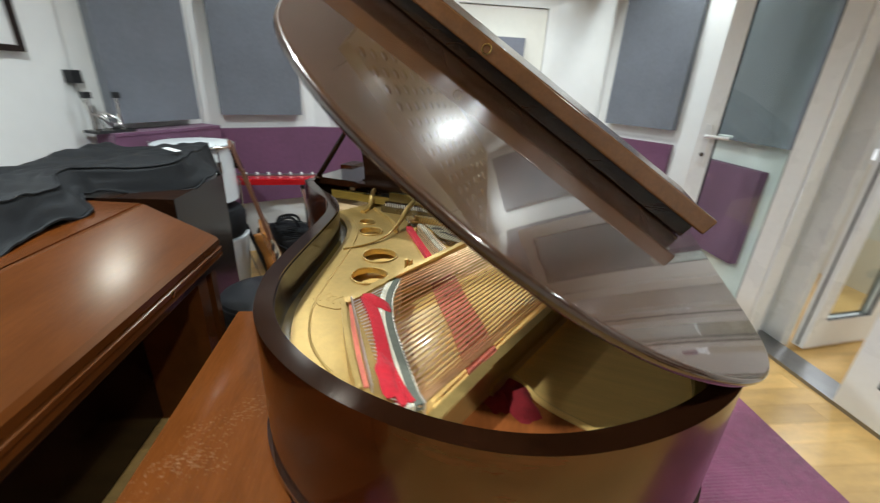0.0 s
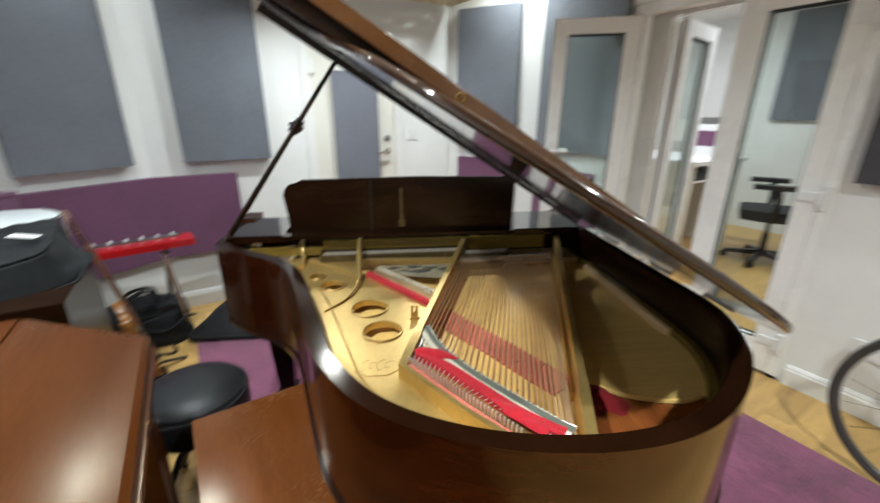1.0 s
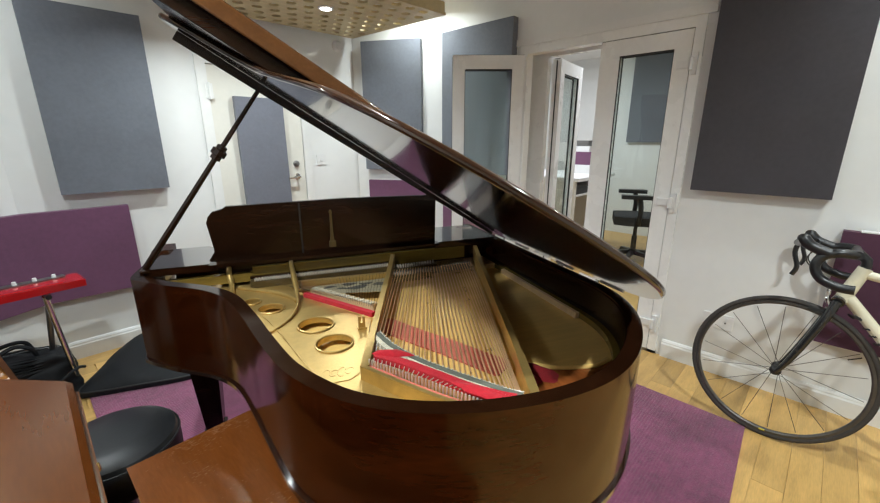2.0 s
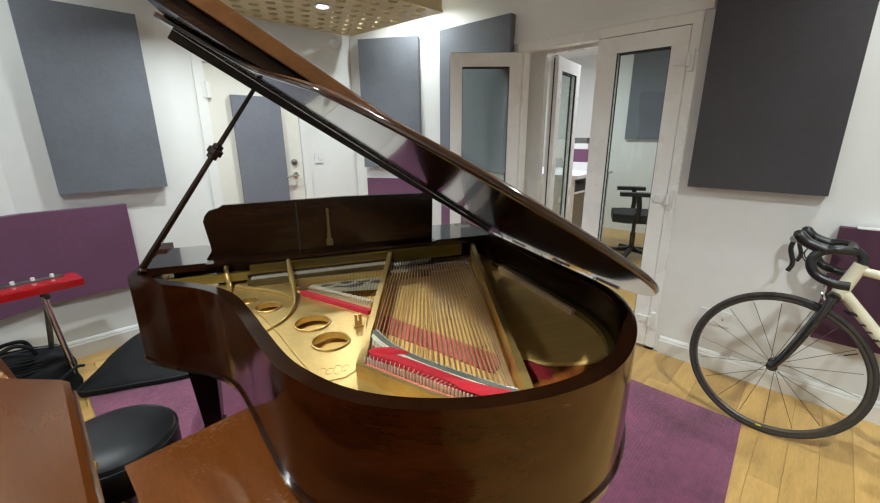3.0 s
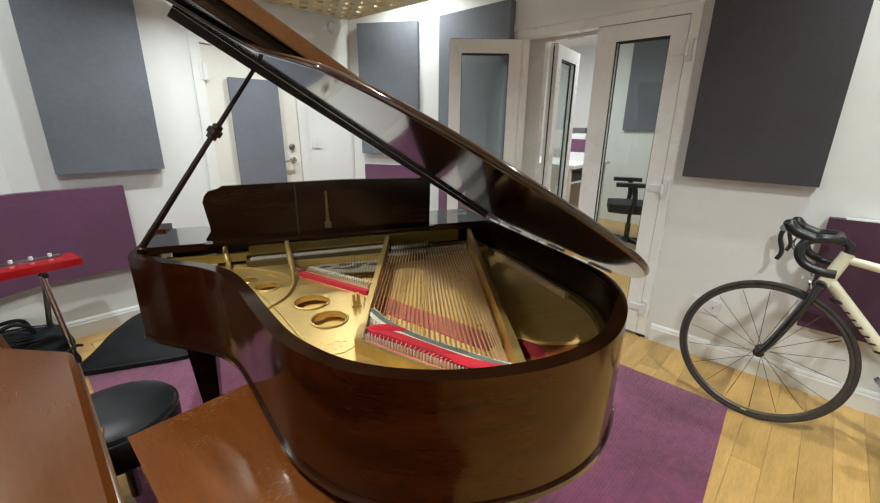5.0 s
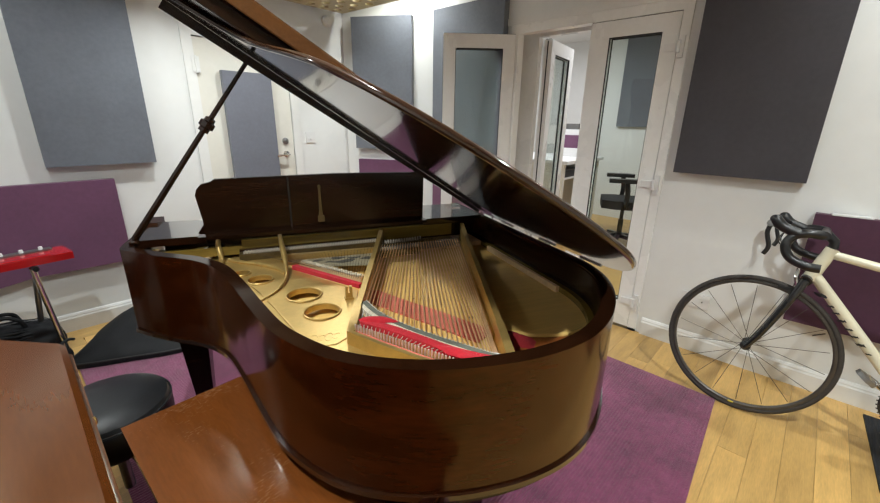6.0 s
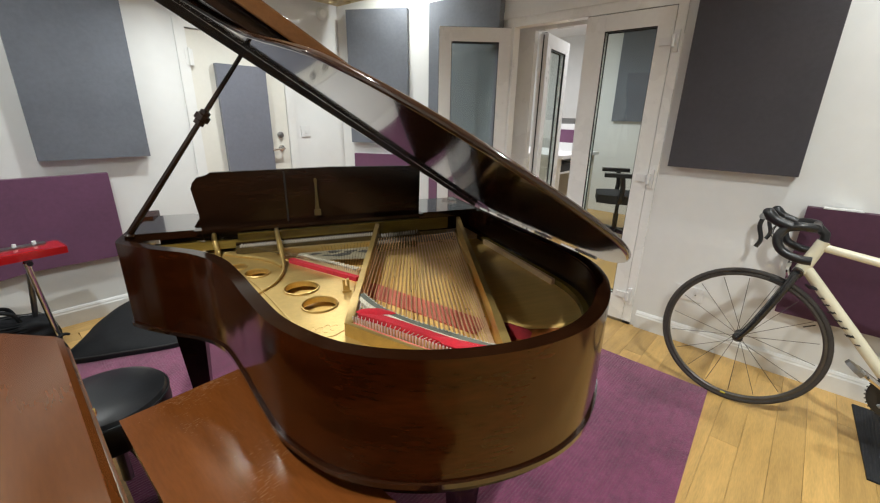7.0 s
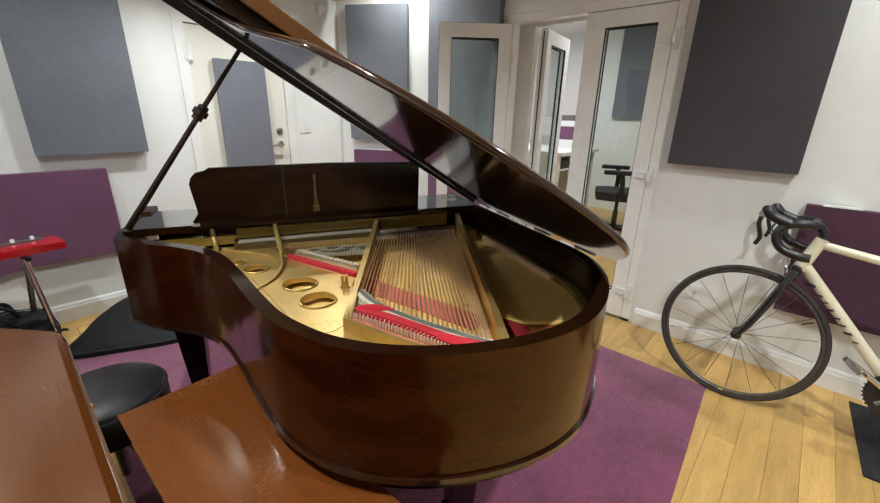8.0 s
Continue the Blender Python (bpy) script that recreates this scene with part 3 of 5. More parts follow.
part("riser", box(-0.12, 0.12, -0.17, 0.17, 0, 0.1), "white_plastic", mon, bevel=0.004)
part("cabinet", box(-0.09, 0.09, -0.14, 0.14, 0.1, 0.25), "purple_cloth", mon, bevel=0.006)
part("stacked_box", box(-0.08, 0.08, -0.1, 0.1, 0.25, 0.315), "white_plastic", mon, bevel=0.004)
part("top_unit", box(-0.07, 0.07, -0.08, 0.08, 0.315, 0.38), "dull_steel", mon, bevel=0.004)

chair = thing("office_chair", "black swivel office chair with armrests", "office chair", pose(3.90, 1.86, 0, 0, 0, 24))
part("seat", prism([(-0.23, -0.22), (0.23, -0.22), (0.25, 0.1), (0.2, 0.24), (-0.2, 0.24), (-0.25, 0.1)], 0.43, 0.52), "chair_black", chair, bevel=0.025, smooth=True)
bm = prism([(-0.17, 0), (0.17, 0), (0.215, 0.12), (0.20, 0.40), (0.14, 0.47), (-0.14, 0.47), (-0.20, 0.40), (-0.215, 0.12)], -0.03, 0.03, m=pose(0, -0.205, 0.60, 98))
part("backrest", bm, "chair_black", chair, bevel=0.022, smooth=True)
part("back_bracket", tube(spline([(0, -0.1, 0.42), (0, -0.24, 0.44), (0, -0.255, 0.66)], 4), 0.02), "black", chair, smooth=True)
for sd in (-1, 1):
    arm = part("armrest", box(-0.045, 0.045, -0.10, 0.20, 0.725, 0.765, m=pose(sd * 0.27, 0, 0)), "black", chair, bevel=0.014, smooth=True)
    part("arm_post", tube(spline([(sd * 0.2, 0, 0.45), (sd * 0.265, 0.01, 0.47), (sd * 0.272, 0.0, 0.6), (sd * 0.27, 0.02, 0.74)], 4), 0.026), "black", chair, smooth=True)
part("gas_column", lathe([(0.045, 0.07), (0.045, 0.12), (0.028, 0.13), (0.028, 0.28), (0.02, 0.285), (0.02, 0.40), (0.07, 0.41), (0.07, 0.43)], 16), "black", chair, smooth=True)
for k in range(5):
    a = 2 * math.pi * k / 5 + 0.3
    part("base_arm", bar((0, 0), (0.3 * math.cos(a), 0.3 * math.sin(a)), 0.045, 0.07, 0.12, 0.055, 0.08), "black", chair, bevel=0.006)
    part("castor", lathe([(0.028, -0.02), (0.03, 0), (0.028, 0.02)], 14, m=pose(0.29 * math.cos(a), 0.29 * math.sin(a), 0.03, 90, 0, 40)), "black", chair)

# perforated ceiling panel with its lamp
cloud = thing("ceiling_cloud", "perforated birch plywood ceiling panel hung below the ceiling", "ceiling panel")
holes = []
for i in range(13):
    for j in range(9):
        x, y = 0.0 + i * 0.118 + (0.059 if j % 2 else 0), 2.54 + j * 0.112
        if x < 1.36 and (x - 0.79) ** 2 + (y - 2.90) ** 2 > 0.008:
            holes.append(ring(x, y, 0.033, 14))
part("panel", holed_board([(-0.09, 2.475), (1.452, 2.48), (1.395, 3.51), (-0.09, 3.51)], holes, 2.152, 2.167), "ply", cloud)
bm = bar((-0.09, 2.485), (1.44, 2.49), 0.02, 2.168, 2.23, 2.168, 2.23)
bar((-0.09, 3.50), (1.385, 3.50), 0.02, 2.168, 2.23, 2.168, 2.23, bm)
bar((1.438, 2.502), (1.384, 3.488), 0.02, 2.168, 2.23, 2.168, 2.23, bm)
bar((-0.08, 2.498), (-0.08, 3.488), 0.02, 2.168, 2.23, 2.168, 2.23, bm)
part("edge_batten", bm, "ply", cloud)
for x in (0.0, 1.25):
    for y in (2.6, 3.35):
        part("hanger", tube([(x, y, 2.165), (x, y, CEIL)], 0.004, 6), "steel", cloud)
# one fixture per lamp, the added fill lamp included
for x, y, z in DOWNLIGHTS_AND_FILL:
    dn = thing("downlight", "round recessed white downlight or added fill light, switched on", "downlight", pose(x, y, z), "ceiling downlights")
    part("trim_ring", lathe([(0.036, -0.006), (0.05, -0.006), (0.05, 0.002), (0.036, 0.002), (0.036, -0.006)][:4], 24), "white_plastic", dn, smooth=True)
    part("lens", lathe([(0, -0.008), (0.035, -0.008), (0.035, -0.004), (0, -0.004)], 24), "lamp_glow", dn)
# ---- grand piano: local x across the keys, local -y towards the tail ----
piano = thing("grand_piano", "dark polished mahogany baby grand piano with its lid propped open", "piano", pose(-0.605, 2.045, 0, 0, 0, -25))
TOP, BOT, HINGE_U = 0.876, 0.556, 1.492
CURVE = [(0, -0.42), (0, -0.2), (0.0, -0.03), (0.025, 0.018), (0.129, 0.11), (0.25, 0.2), (0.332, 0.309), (0.392, 0.476), (0.432, 0.612), (0.482, 0.766), (0.529, 0.856), (0.588, 0.935), (0.659, 0.994), (0.739, 1.037), (0.823, 1.066), (0.91, 1.082), (1.0, 1.087), (1.096, 1.076), (1.186, 1.045), (1.272, 0.992), (1.352, 0.921), (1.42, 0.836), (1.466, 0.738), (1.487, 0.62), (1.487, 0.4), (1.487, 0.1), (1.487, -0.42)]
RIM = [(u, -v) for u, v in spline(CURVE, 8)]


def uv(u, v):
    return (u, -v)


rim = part("rim", ribbon(RIM, 0.0, 0.036, BOT, TOP), "mahogany", piano, smooth=True, bevel=0.005)
# upward faces take a darker wood than the rim's sides
rim.data.materials.append(M["rim_edge"])
for f in rim.data.polygons:
    if f.normal.z > 0.9:
        f.material_index = 1
part("rim_moulding", ribbon(RIM, -0.007, 0.004, BOT - 0.002, BOT + 0.012), "board_wood", piano, "rounded bead along the foot of the rim", smooth=True, bevel=0.0045)
part("belly_rail", ribbon(RIM[60:-20], 0.022, 0.06, BOT - 0.045, BOT - 0.003), "mahogany_dark", piano, smooth=True, bevel=0.006)
part("inner_rim", ribbon(RIM[10:], 0.0365, 0.058, BOT + 0.02, 0.772), "rim_lining", piano, smooth=True)
part("rim_lining", ribbon(RIM[10:-6], 0.0363, 0.0385, 0.7725, TOP - 0.007), "mahogany_dark", piano, "dark polished lining inside the rim", smooth=True)
part("bottom_frame", ribbon(RIM[10:-8], 0.035, 0.16, BOT + 0.0, BOT + 0.06), "mahogany_dark", piano, smooth=True)
part("soundboard", prism(offset(RIM, 0.05), 0.742, 0.752), "spruce", piano, "varnished spruce soundboard")
part("key_bed", box(0.037, 1.45, 0.06, 0.42, BOT, 0.63), "mahogany_dark", piano)
part("wrest_plank", box(0.06, 1.43, 0.0, 0.24, 0.70, 0.772), "maple", piano)

# iron plate: treble field with its round openings, and the pin field along the front
inner = offset(RIM, 0.062)
treble = [p for p in inner if 0.20 < p[0] < 0.86 and p[1] < -0.04]
treble = [uv(0.27, -0.10)] + treble + [uv(0.845, 0.985), uv(0.67, 0.752), uv(0.70, 0.62), uv(0.752, 0.42), uv(0.565, 0.155), uv(0.52, 0.03), uv(0.60, -0.02), uv(0.90, 0.03), uv(1.25, 0.03), uv(1.31, -0.10)]
HOLES = [(0.389, 0.135, 0.027), (0.452, 0.222, 0.04), (0.584, 0.405, 0.052), (0.624, 0.545, 0.050)]
plate = part("iron_plate", holed_board(treble, [ring(u, -v, r, 24) for u, v, r in HOLES], 0.770, 0.785), "gold", piano, "gold-painted cast iron plate")
for u, v, r in HOLES:
    part("opening_rim", tube([(x, y, 0.787) for x, y in ring(u, -v, r + 0.002, 28)], 0.0032, 8, closed=True), "gold", plate, smooth=True)
part("plate_bead", tube([(u, -v, 0.788) for u, v in spline([(0.335, -0.03), (0.39, 0.015), (0.45, 0.06), (0.51, 0.13), (0.537, 0.19)], 5)], 0.008, 8), "gold", plate, smooth=True)
edge = [(q[0], q[1], 0.786) for q in offset(RIM, 0.10) if 0.30 < q[0] < 0.80 and q[1] < -0.12]
part("edge_bead", tube(edge, 0.003, 8), "gold", plate, smooth=True)
# curved horns
part("plate_horn", tube([(u, -v, z) for u, v, z in spline([(0.455, 0.41, 0.788), (0.505, 0.345, 0.790), (0.535, 0.26, 0.797), (0.54, 0.17, 0.815), (0.535, 0.08, 0.845), (0.53, -0.03, 0.862), (0.53, -0.09, 0.862)], 6)], 0.012, 10, radii=[0.0035 + 0.0008 * min(k, 14) / 14 + 0.0065 * min(1, max(0, k - 14) / 8) * (0.75 + 0.25 * math.cos((k - 20) * 0.25)) for k in range(37)]), "gold", plate, smooth=True)
part("plate_horn", tube([(u, -v, z) for u, v, z in spline([(0.315, 0.04, 0.788), (0.31, -0.03, 0.80), (0.30, -0.075, 0.84), (0.30, -0.12, 0.862)], 6)], 0.010, 10), "gold", plate, smooth=True)
# long struts
SA0, SA1, SB0, SB1 = uv(0.952, -0.06), uv(0.673, 0.747), uv(1.352, -0.06), uv(0.987, 1.0)
mid = lambda a, b, t: (a[0] + (b[0] - a[0]) * t, a[1] + (b[1] - a[1]) * t)
for a, b in ((SA0, SA1), (SB0, SB1)):
    bm = bar(a, mid(a, b, 0.18), 0.017, 0.775, 0.852, 0.775, 0.843)
    bar(mid(a, b, 0.18), mid(a, b, 0.86), 0.017, 0.775, 0.843, 0.775, 0.831, bm)
    bar(mid(a, b, 0.86), b, 0.021, 0.765, 0.831, 0.765, 0.821, bm)
    bar(a, mid(a, b, 0.86), 0.032, 0.765, 0.788, 0.765, 0.788, bm)
    part("plate_strut", bm, "gold", plate, bevel=0.003)
# raised hitch field of the bass
hitch = [uv(0.668, 0.744), uv(0.722, 0.824), uv(0.79, 0.915), uv(0.85, 0.985), uv(0.95, 1.022), uv(0.982, 1.004), uv(0.94, 0.965), uv(0.86, 0.885), uv(0.80, 0.805), uv(0.74, 0.715), uv(0.705, 0.69)]
part("hitch_field", prism(hitch, 0.765, 0.812), "gold", plate)
LIP = [uv(0.666, 0.745), uv(0.722, 0.827), uv(0.79, 0.918), uv(0.85, 0.988)]
part("hitch_lip", ribbon(LIP, -0.005, 0.006, 0.765, 0.822), "gold", plate, bevel=0.002)
bm = box(0.700, 0.728, -0.487, -0.463, 0.785, 0.791)
box(0.704, 0.711, -0.482, -0.468, 0.791, 0.826, bm)
box(0.717, 0.724, -0.482, -0.468, 0.791, 0.826, bm)
box(0.711, 0.717, -0.482, -0.468, 0.791, 0.806, bm)
part("plate_bracket", bm, "gold", plate, "forked gold bracket", bevel=0.0015)
# cast emblem
em = [(0.615 + 0.060 * math.cos(a), -0.70 + 0.043 * math.sin(a)) for a in np.linspace(0, 2 * math.pi, 8, endpoint=False) + math.pi / 8]
part("cast_emblem", prism(em, 0.784, 0.7868), "gold", plate, bevel=0.001)
bm = bmesh.new()
for k in range(4):
    tube([(0.585 + 0.019 * k + 0.010 * math.cos(a) + 0.004 * math.sin(a), -0.70 + (0.020 if k % 2 == 0 else 0.013) * math.sin(a), 0.7870) for a in np.linspace(0.3, 5.2, 10)], 0.0007, 6, bm)
part("emblem_scroll", bm, "gold", plate)

# bridges and felts
BRL = [uv(u, v) for u, v in spline([(0.735, 0.60), (0.757, 0.69), (0.80, 0.778), (0.85, 0.852), (0.895, 0.912), (0.937, 0.966), (0.958, 0.988)], 7)]
part("bass_bridge", ribbon(BRL, -0.024, 0.013, 0.752, 0.812), "maple", piano, smooth=True)
part("bridge_felt", ribbon(BRL, -0.006, 0.008, 0.8125, 0.8262), "green_felt", piano, smooth=True)
part("bridge_cap", ribbon(BRL, -0.0195, -0.0065, 0.8125, 0.8252), "cream_felt", piano, smooth=True)
part("bridge_cap", ribbon(BRL, 0.0083, 0.0126, 0.8125, 0.8240), "cream_felt", piano, smooth=True)
RED = [uv(u, v) for u, v in spline([(0.712, 0.712), (0.770, 0.775), (0.825, 0.851), (0.872, 0.917), (0.915, 0.963), (0.945, 0.988)], 6)]
part("red_felt_strip", ribbon(RED, -0.017, 0.007, 0.8125, 0.8275), "red_felt", piano, "red felt strip woven over the strings", smooth=True, bevel=0.004)
part("red_felt_strip", bar(uv(0.568, 0.142), uv(0.765, 0.405), 0.019, 0.785, 0.80, 0.785, 0.80), "red_felt", piano, bevel=0.004)
part("red_hitch_felt", ribbon([uv(0.682, 0.739), uv(0.735, 0.818), uv(0.802, 0.908), uv(0.855, 0.974)], -0.004, 0.005, 0.8125, 0.8150), "rose_felt", piano, bevel=0.001)
part("treble_bridge", bar(uv(0.60, 0.10), uv(0.79, 0.33), 0.03, 0.752, 0.796, 0.752, 0.796), "maple", piano, bevel=0.003)
bm = bmesh.new()
for k in range(26):
    a = mid(uv(0.602, 0.112), uv(0.775, 0.335), k / 25)
    tube([(a[0] - 0.006, a[1], 0.80), (a[0] + 0.008, a[1] + (0.006 if k % 2 else -0.004), 0.803)], 0.004, 6, bm)
part("damper_felt", bm, "cream_felt", piano)
UNDER = [uv(u, v) for u, v in spline([(0.79, 0.396), (0.868, 0.527), (0.938, 0.632), (0.988, 0.716), (1.035, 0.79)], 5)]
part("rose_under_felt", ribbon(UNDER, -0.042, 0.042, 0.7525, 0.757), "rose_felt", piano, "faded rose felt under the strings", smooth=True)
part("tail_panel", prism([uv(1.075, 0.777), uv(1.106, 0.80), uv(1.145, 0.832), uv(1.2, 0.854), uv(1.263, 0.868), uv(1.33, 0.856), uv(1.28, 0.93), uv(1.2, 0.985), uv(1.1, 1.02), uv(1.02, 1.03), uv(1.0, 0.95)], 0.7525, 0.7575), "tail_wood", piano, "reddish varnished board at the tail")
def crumpled(u, v, z, ru, rv, high, turn, seed, bm):
    """A lump of crumpled cloth: an uneven mound with folds."""
    rnd = random.Random(seed)
    waves = [(rnd.uniform(-1, 1), rnd.uniform(-1, 1), rnd.uniform(0, 6)) for _ in range(5)]
    rows = []
    for i in range(9):
        s = i / 8
        row = []
        for k in range(22):
            a = 2 * math.pi * k / 22
            edge = 1 + 0.18 * math.sin(2 * a + seed) + 0.12 * math.sin(5 * a + 2 * seed)
            x, y = ru * s * edge * math.cos(a), rv * s * edge * math.sin(a)
            fold = sum(math.sin(130 * (p * x + q * y) + w) for p, q, w in waves) / 5
            row.append(bm.verts.new((u + x * math.cos(turn) - y * math.sin(turn), -v + x * math.sin(turn) + y * math.cos(turn), z + high * (1 - s ** 3) * (0.75 + 0.5 * fold))))
        rows.append(row)
    for a, b in zip(rows, rows[1:]):
        for k in range(22):
            bm.faces.new((a[k], b[k], b[(k + 1) % 22], a[(k + 1) % 22]))
    bmesh.ops.remove_doubles(bm, verts=rows[0], dist=0.0002)
    return bm


part("felt_fold", crumpled(0.746, 0.728, 0.827, 0.046, 0.017, 0.010, -0.55, 7, bmesh.new()), "red_felt", piano, smooth=True)
part("felt_fold", crumpled(0.878, 0.945, 0.827, 0.056, 0.018, 0.008, -0.85, 9, bmesh.new()), "red_felt", piano, smooth=True)
part("red_under_felt", crumpled(1.095, 0.835, 0.757, 0.062, 0.034, 0.020, -0.7, 3, bmesh.new()), "shaded_red_felt", piano, "crumpled red felt, its shade kept in the colour", smooth=True)
part("red_under_felt", crumpled(1.062, 0.855, 0.757, 0.040, 0.022, 0.016, -1.2, 5, bmesh.new()), "shaded_red_felt", piano, smooth=True)
part("soundboard_ledge", tube([(u, -v, 0.760) for u, v in spline([(1.075, 0.775), (1.106, 0.80), (1.145, 0.832), (1.2, 0.854), (1.263, 0.868), (1.318, 0.856)], 5)], 0.007, 8), "spruce", piano, smooth=True)
# pale strip along the straight edge of the soundboard
part("soundboard_trim", box(1.414, 1.4285, -0.60, -0.09, 0.7525, 0.7735), "maple", piano, bevel=0.003)

# strings
n = 31
for k in range(n):
    t = k / (n - 1)
    a = mid(uv(0.923, 0.075), uv(1.256, 0.098), t)
    q = t * (len(BRL) - 1.001)
    bi = mid(BRL[int(q)], BRL[int(q) + 1], q - int(q))
    h = mid(uv(0.686, 0.737), uv(0.925, 1.008), t)
    part("bass_string", tube([(a[0], a[1], 0.824), (bi[0], bi[1], 0.822)], 0.0015 + 0.0007 * t, 6), "copper", piano)
    part("string_tail", tube([(bi[0], bi[1], 0.822), (h[0], h[1], 0.822)], 0.0012, 4), "silver_wire", piano)
    top = mid(uv(0.94, 0.0), uv(1.235, -0.02), t)
    part("string_end", tube([(a[0], a[1], 0.824), (top[0], top[1], 0.815)], 0.0009, 4), "steel", piano)
for k in range(34):
    t = k / 33
    a = mid(uv(0.40, -0.03), uv(0.90, 0.0), t)
    b = mid(uv(0.578, 0.135), uv(0.775, 0.385), t)
    part("treble_string", tube([(a[0], a[1], 0.815), (b[0], b[1], 0.803)], 0.0006, 4), "steel", piano)
def pin(name, u, v, z0, z1, r, cache={}):
    """One pin; pins of one size share their mesh."""
    key = (name, round(z1 - z0, 3), r)
    if key not in cache:
        cache[key] = part(name, lathe([(r, 0), (r, (z1 - z0) * 0.94), (r * 0.6, z1 - z0), (0, z1 - z0)], 6), "silver_wire", piano, m=pose(u, -v, z0))
        return
    ob = new(name, cache[key].data)
    ob.parent = piano
    ob.location = (u, -v, z0)


for k in range(34):
    h = mid((0.686, 0.74), (0.868, 0.978), k / 33)
    pin("hitch_pin", h[0], h[1], 0.81, 0.832, 0.0024)
for k, q in enumerate(BRL):
    for d in (-0.0145, 0.0105):
        e = offset(BRL, d)[k]
        pin("bridge_pin", e[0], -e[1], 0.82, 0.8275, 0.0019)
for k in range(50):
    for row, (v, z) in enumerate(((-0.018, 0.8225), (-0.028, 0.8235))):
        pin("tuning_pin", 0.393 + 0.52 * k / 49 + row * 0.005, v, 0.812, z, 0.0030)
for k in range(15):
    for (u0, u1, v0, v1) in ((0.94, 1.118, 0.01, 0.0), (0.955, 1.10, 0.022, 0.014), (0.915, 1.067, 0.112, 0.11)):
        pin("tuning_pin", u0 + (u1 - u0) * k / 14, v0 + (v1 - v0) * k / 14, 0.812, 0.824, 0.0028)
part("pin_field", box(0.375, 0.935, 0.010, 0.062, 0.7855, 0.812), "old_brass", piano, bevel=0.002)
part("pin_rail", box(0.375, 0.935, 0.046, 0.062, 0.8125, 0.822), "mahogany_dark", piano, bevel=0.003)
part("bass_pin_field", prism([uv(0.93, -0.015), uv(1.135, -0.022), uv(1.125, 0.03), uv(0.935, 0.035)], 0.7855, 0.812), "old_brass", piano, bevel=0.002)
part("bass_pin_field", prism([uv(0.905, 0.10), uv(1.08, 0.098), uv(1.075, 0.125), uv(0.90, 0.126)], 0.7855, 0.812), "old_brass", piano, bevel=0.002)
part("agraffe_bar", bar(uv(0.90, 0.07), uv(1.27, 0.055), 0.016, 0.785, 0.812, 0.785, 0.812), "dull_steel", plate, bevel=0.002)
part("dusty_field", prism([uv(0.60, 0.055), uv(0.90, 0.06), uv(0.845, 0.20), uv(0.70, 0.165)], 0.7855, 0.7875), "pale_iron", plate, "dusty pale field of the iron plate", bevel=0.0005)
# irregular dark blotches laid on the pale field
for u, v, a, b, k in ((0.66, 0.085, 0.022, 0.010, 1), (0.735, 0.08, 0.026, 0.012, 2), (0.80, 0.095, 0.024, 0.012, 3), (0.76, 0.125, 0.042, 0.016, 4), (0.85, 0.115, 0.022, 0.014, 5), (0.70, 0.115, 0.016, 0.008, 6)):
    blot = [uv(u + a * math.cos(w) * (1 + 0.3 * math.sin(3 * w + k)), v + b * math.sin(w) * (1 + 0.3 * math.cos(2 * w + 2 * k))) for w in np.linspace(0, 2 * math.pi, 18, endpoint=False)]
    part("worn_patch", prism(blot, 0.7876, 0.7886), "blotch_iron", plate)
part("capo_bar", bar(uv(0.545, 0.025), uv(0.90, 0.045), 0.02, 0.785, 0.806, 0.785, 0.806), "gold", plate, bevel=0.003)
# amber colour stands in for the olive reflection on this front
part("pin_block_cover", box(0.385, 1.30, 0.066, 0.092, 0.80, 0.855), "rim_lining", piano, bevel=0.004)
part("stretcher", box(0.262, 1.43, 0.094, 0.104, 0.785, 0.874), "mahogany_dark", piano)
# amber again for the reflection, as on the pin block cover
part("plate_front", box(0.10, 0.385, 0.062, 0.09, 0.80, 0.835), "rim_lining", piano, bevel=0.003)

# front: side boards, key blocks, music desk
part("side_board", prism([uv(0.037, -0.055), uv(0.262, -0.055), uv(0.235, -0.10), uv(0.235, -0.31), uv(0.20, -0.35), uv(0.037, -0.35)], TOP - 0.016, TOP + 0.012), "board_wood", piano, bevel=0.004)
part("side_board", prism([uv(1.15, -0.055), uv(1.45, -0.055), uv(1.45, -0.35), uv(1.24, -0.35), uv(1.175, -0.31), uv(1.165, -0.10)], TOP - 0.016, TOP + 0.012), "board_wood", piano, bevel=0.004)
part("key_block", box(-0.002, 0.06, 0.30, 0.42, TOP - 0.02, TOP + 0.022), "mahogany", piano, bevel=0.008)
part("fallboard", box(0.06, 1.43, 0.33, 0.36, 0.66, 0.86), "mahogany_dark", piano, bevel=0.004)
top = [(0.0, 0.0), (0.88, 0.0), (0.893, 0.012), (0.895, 0.195), (0.88, 0.212), (0.86, 0.22), (0.5, 0.226), (0.06, 0.218), (0.045, 0.208), (0.012, 0.20), (-0.004, 0.182), (-0.008, 0.17), (-0.012, 0.16), (0.0, 0.06)]
DT = pose(0.262, 0.083, TOP + 0.006, 92) @ Matrix()
md = part("music_desk", prism(top, -0.008, 0.008, m=DT), "mahogany_dark", piano, "dark mahogany music desk standing upright", bevel=0.003)
part("desk_seam", prism([(0.315, 0.01), (0.322, 0.01), (0.322, 0.215), (0.315, 0.215)], 0.008, 0.0095, m=DT), "black", md)
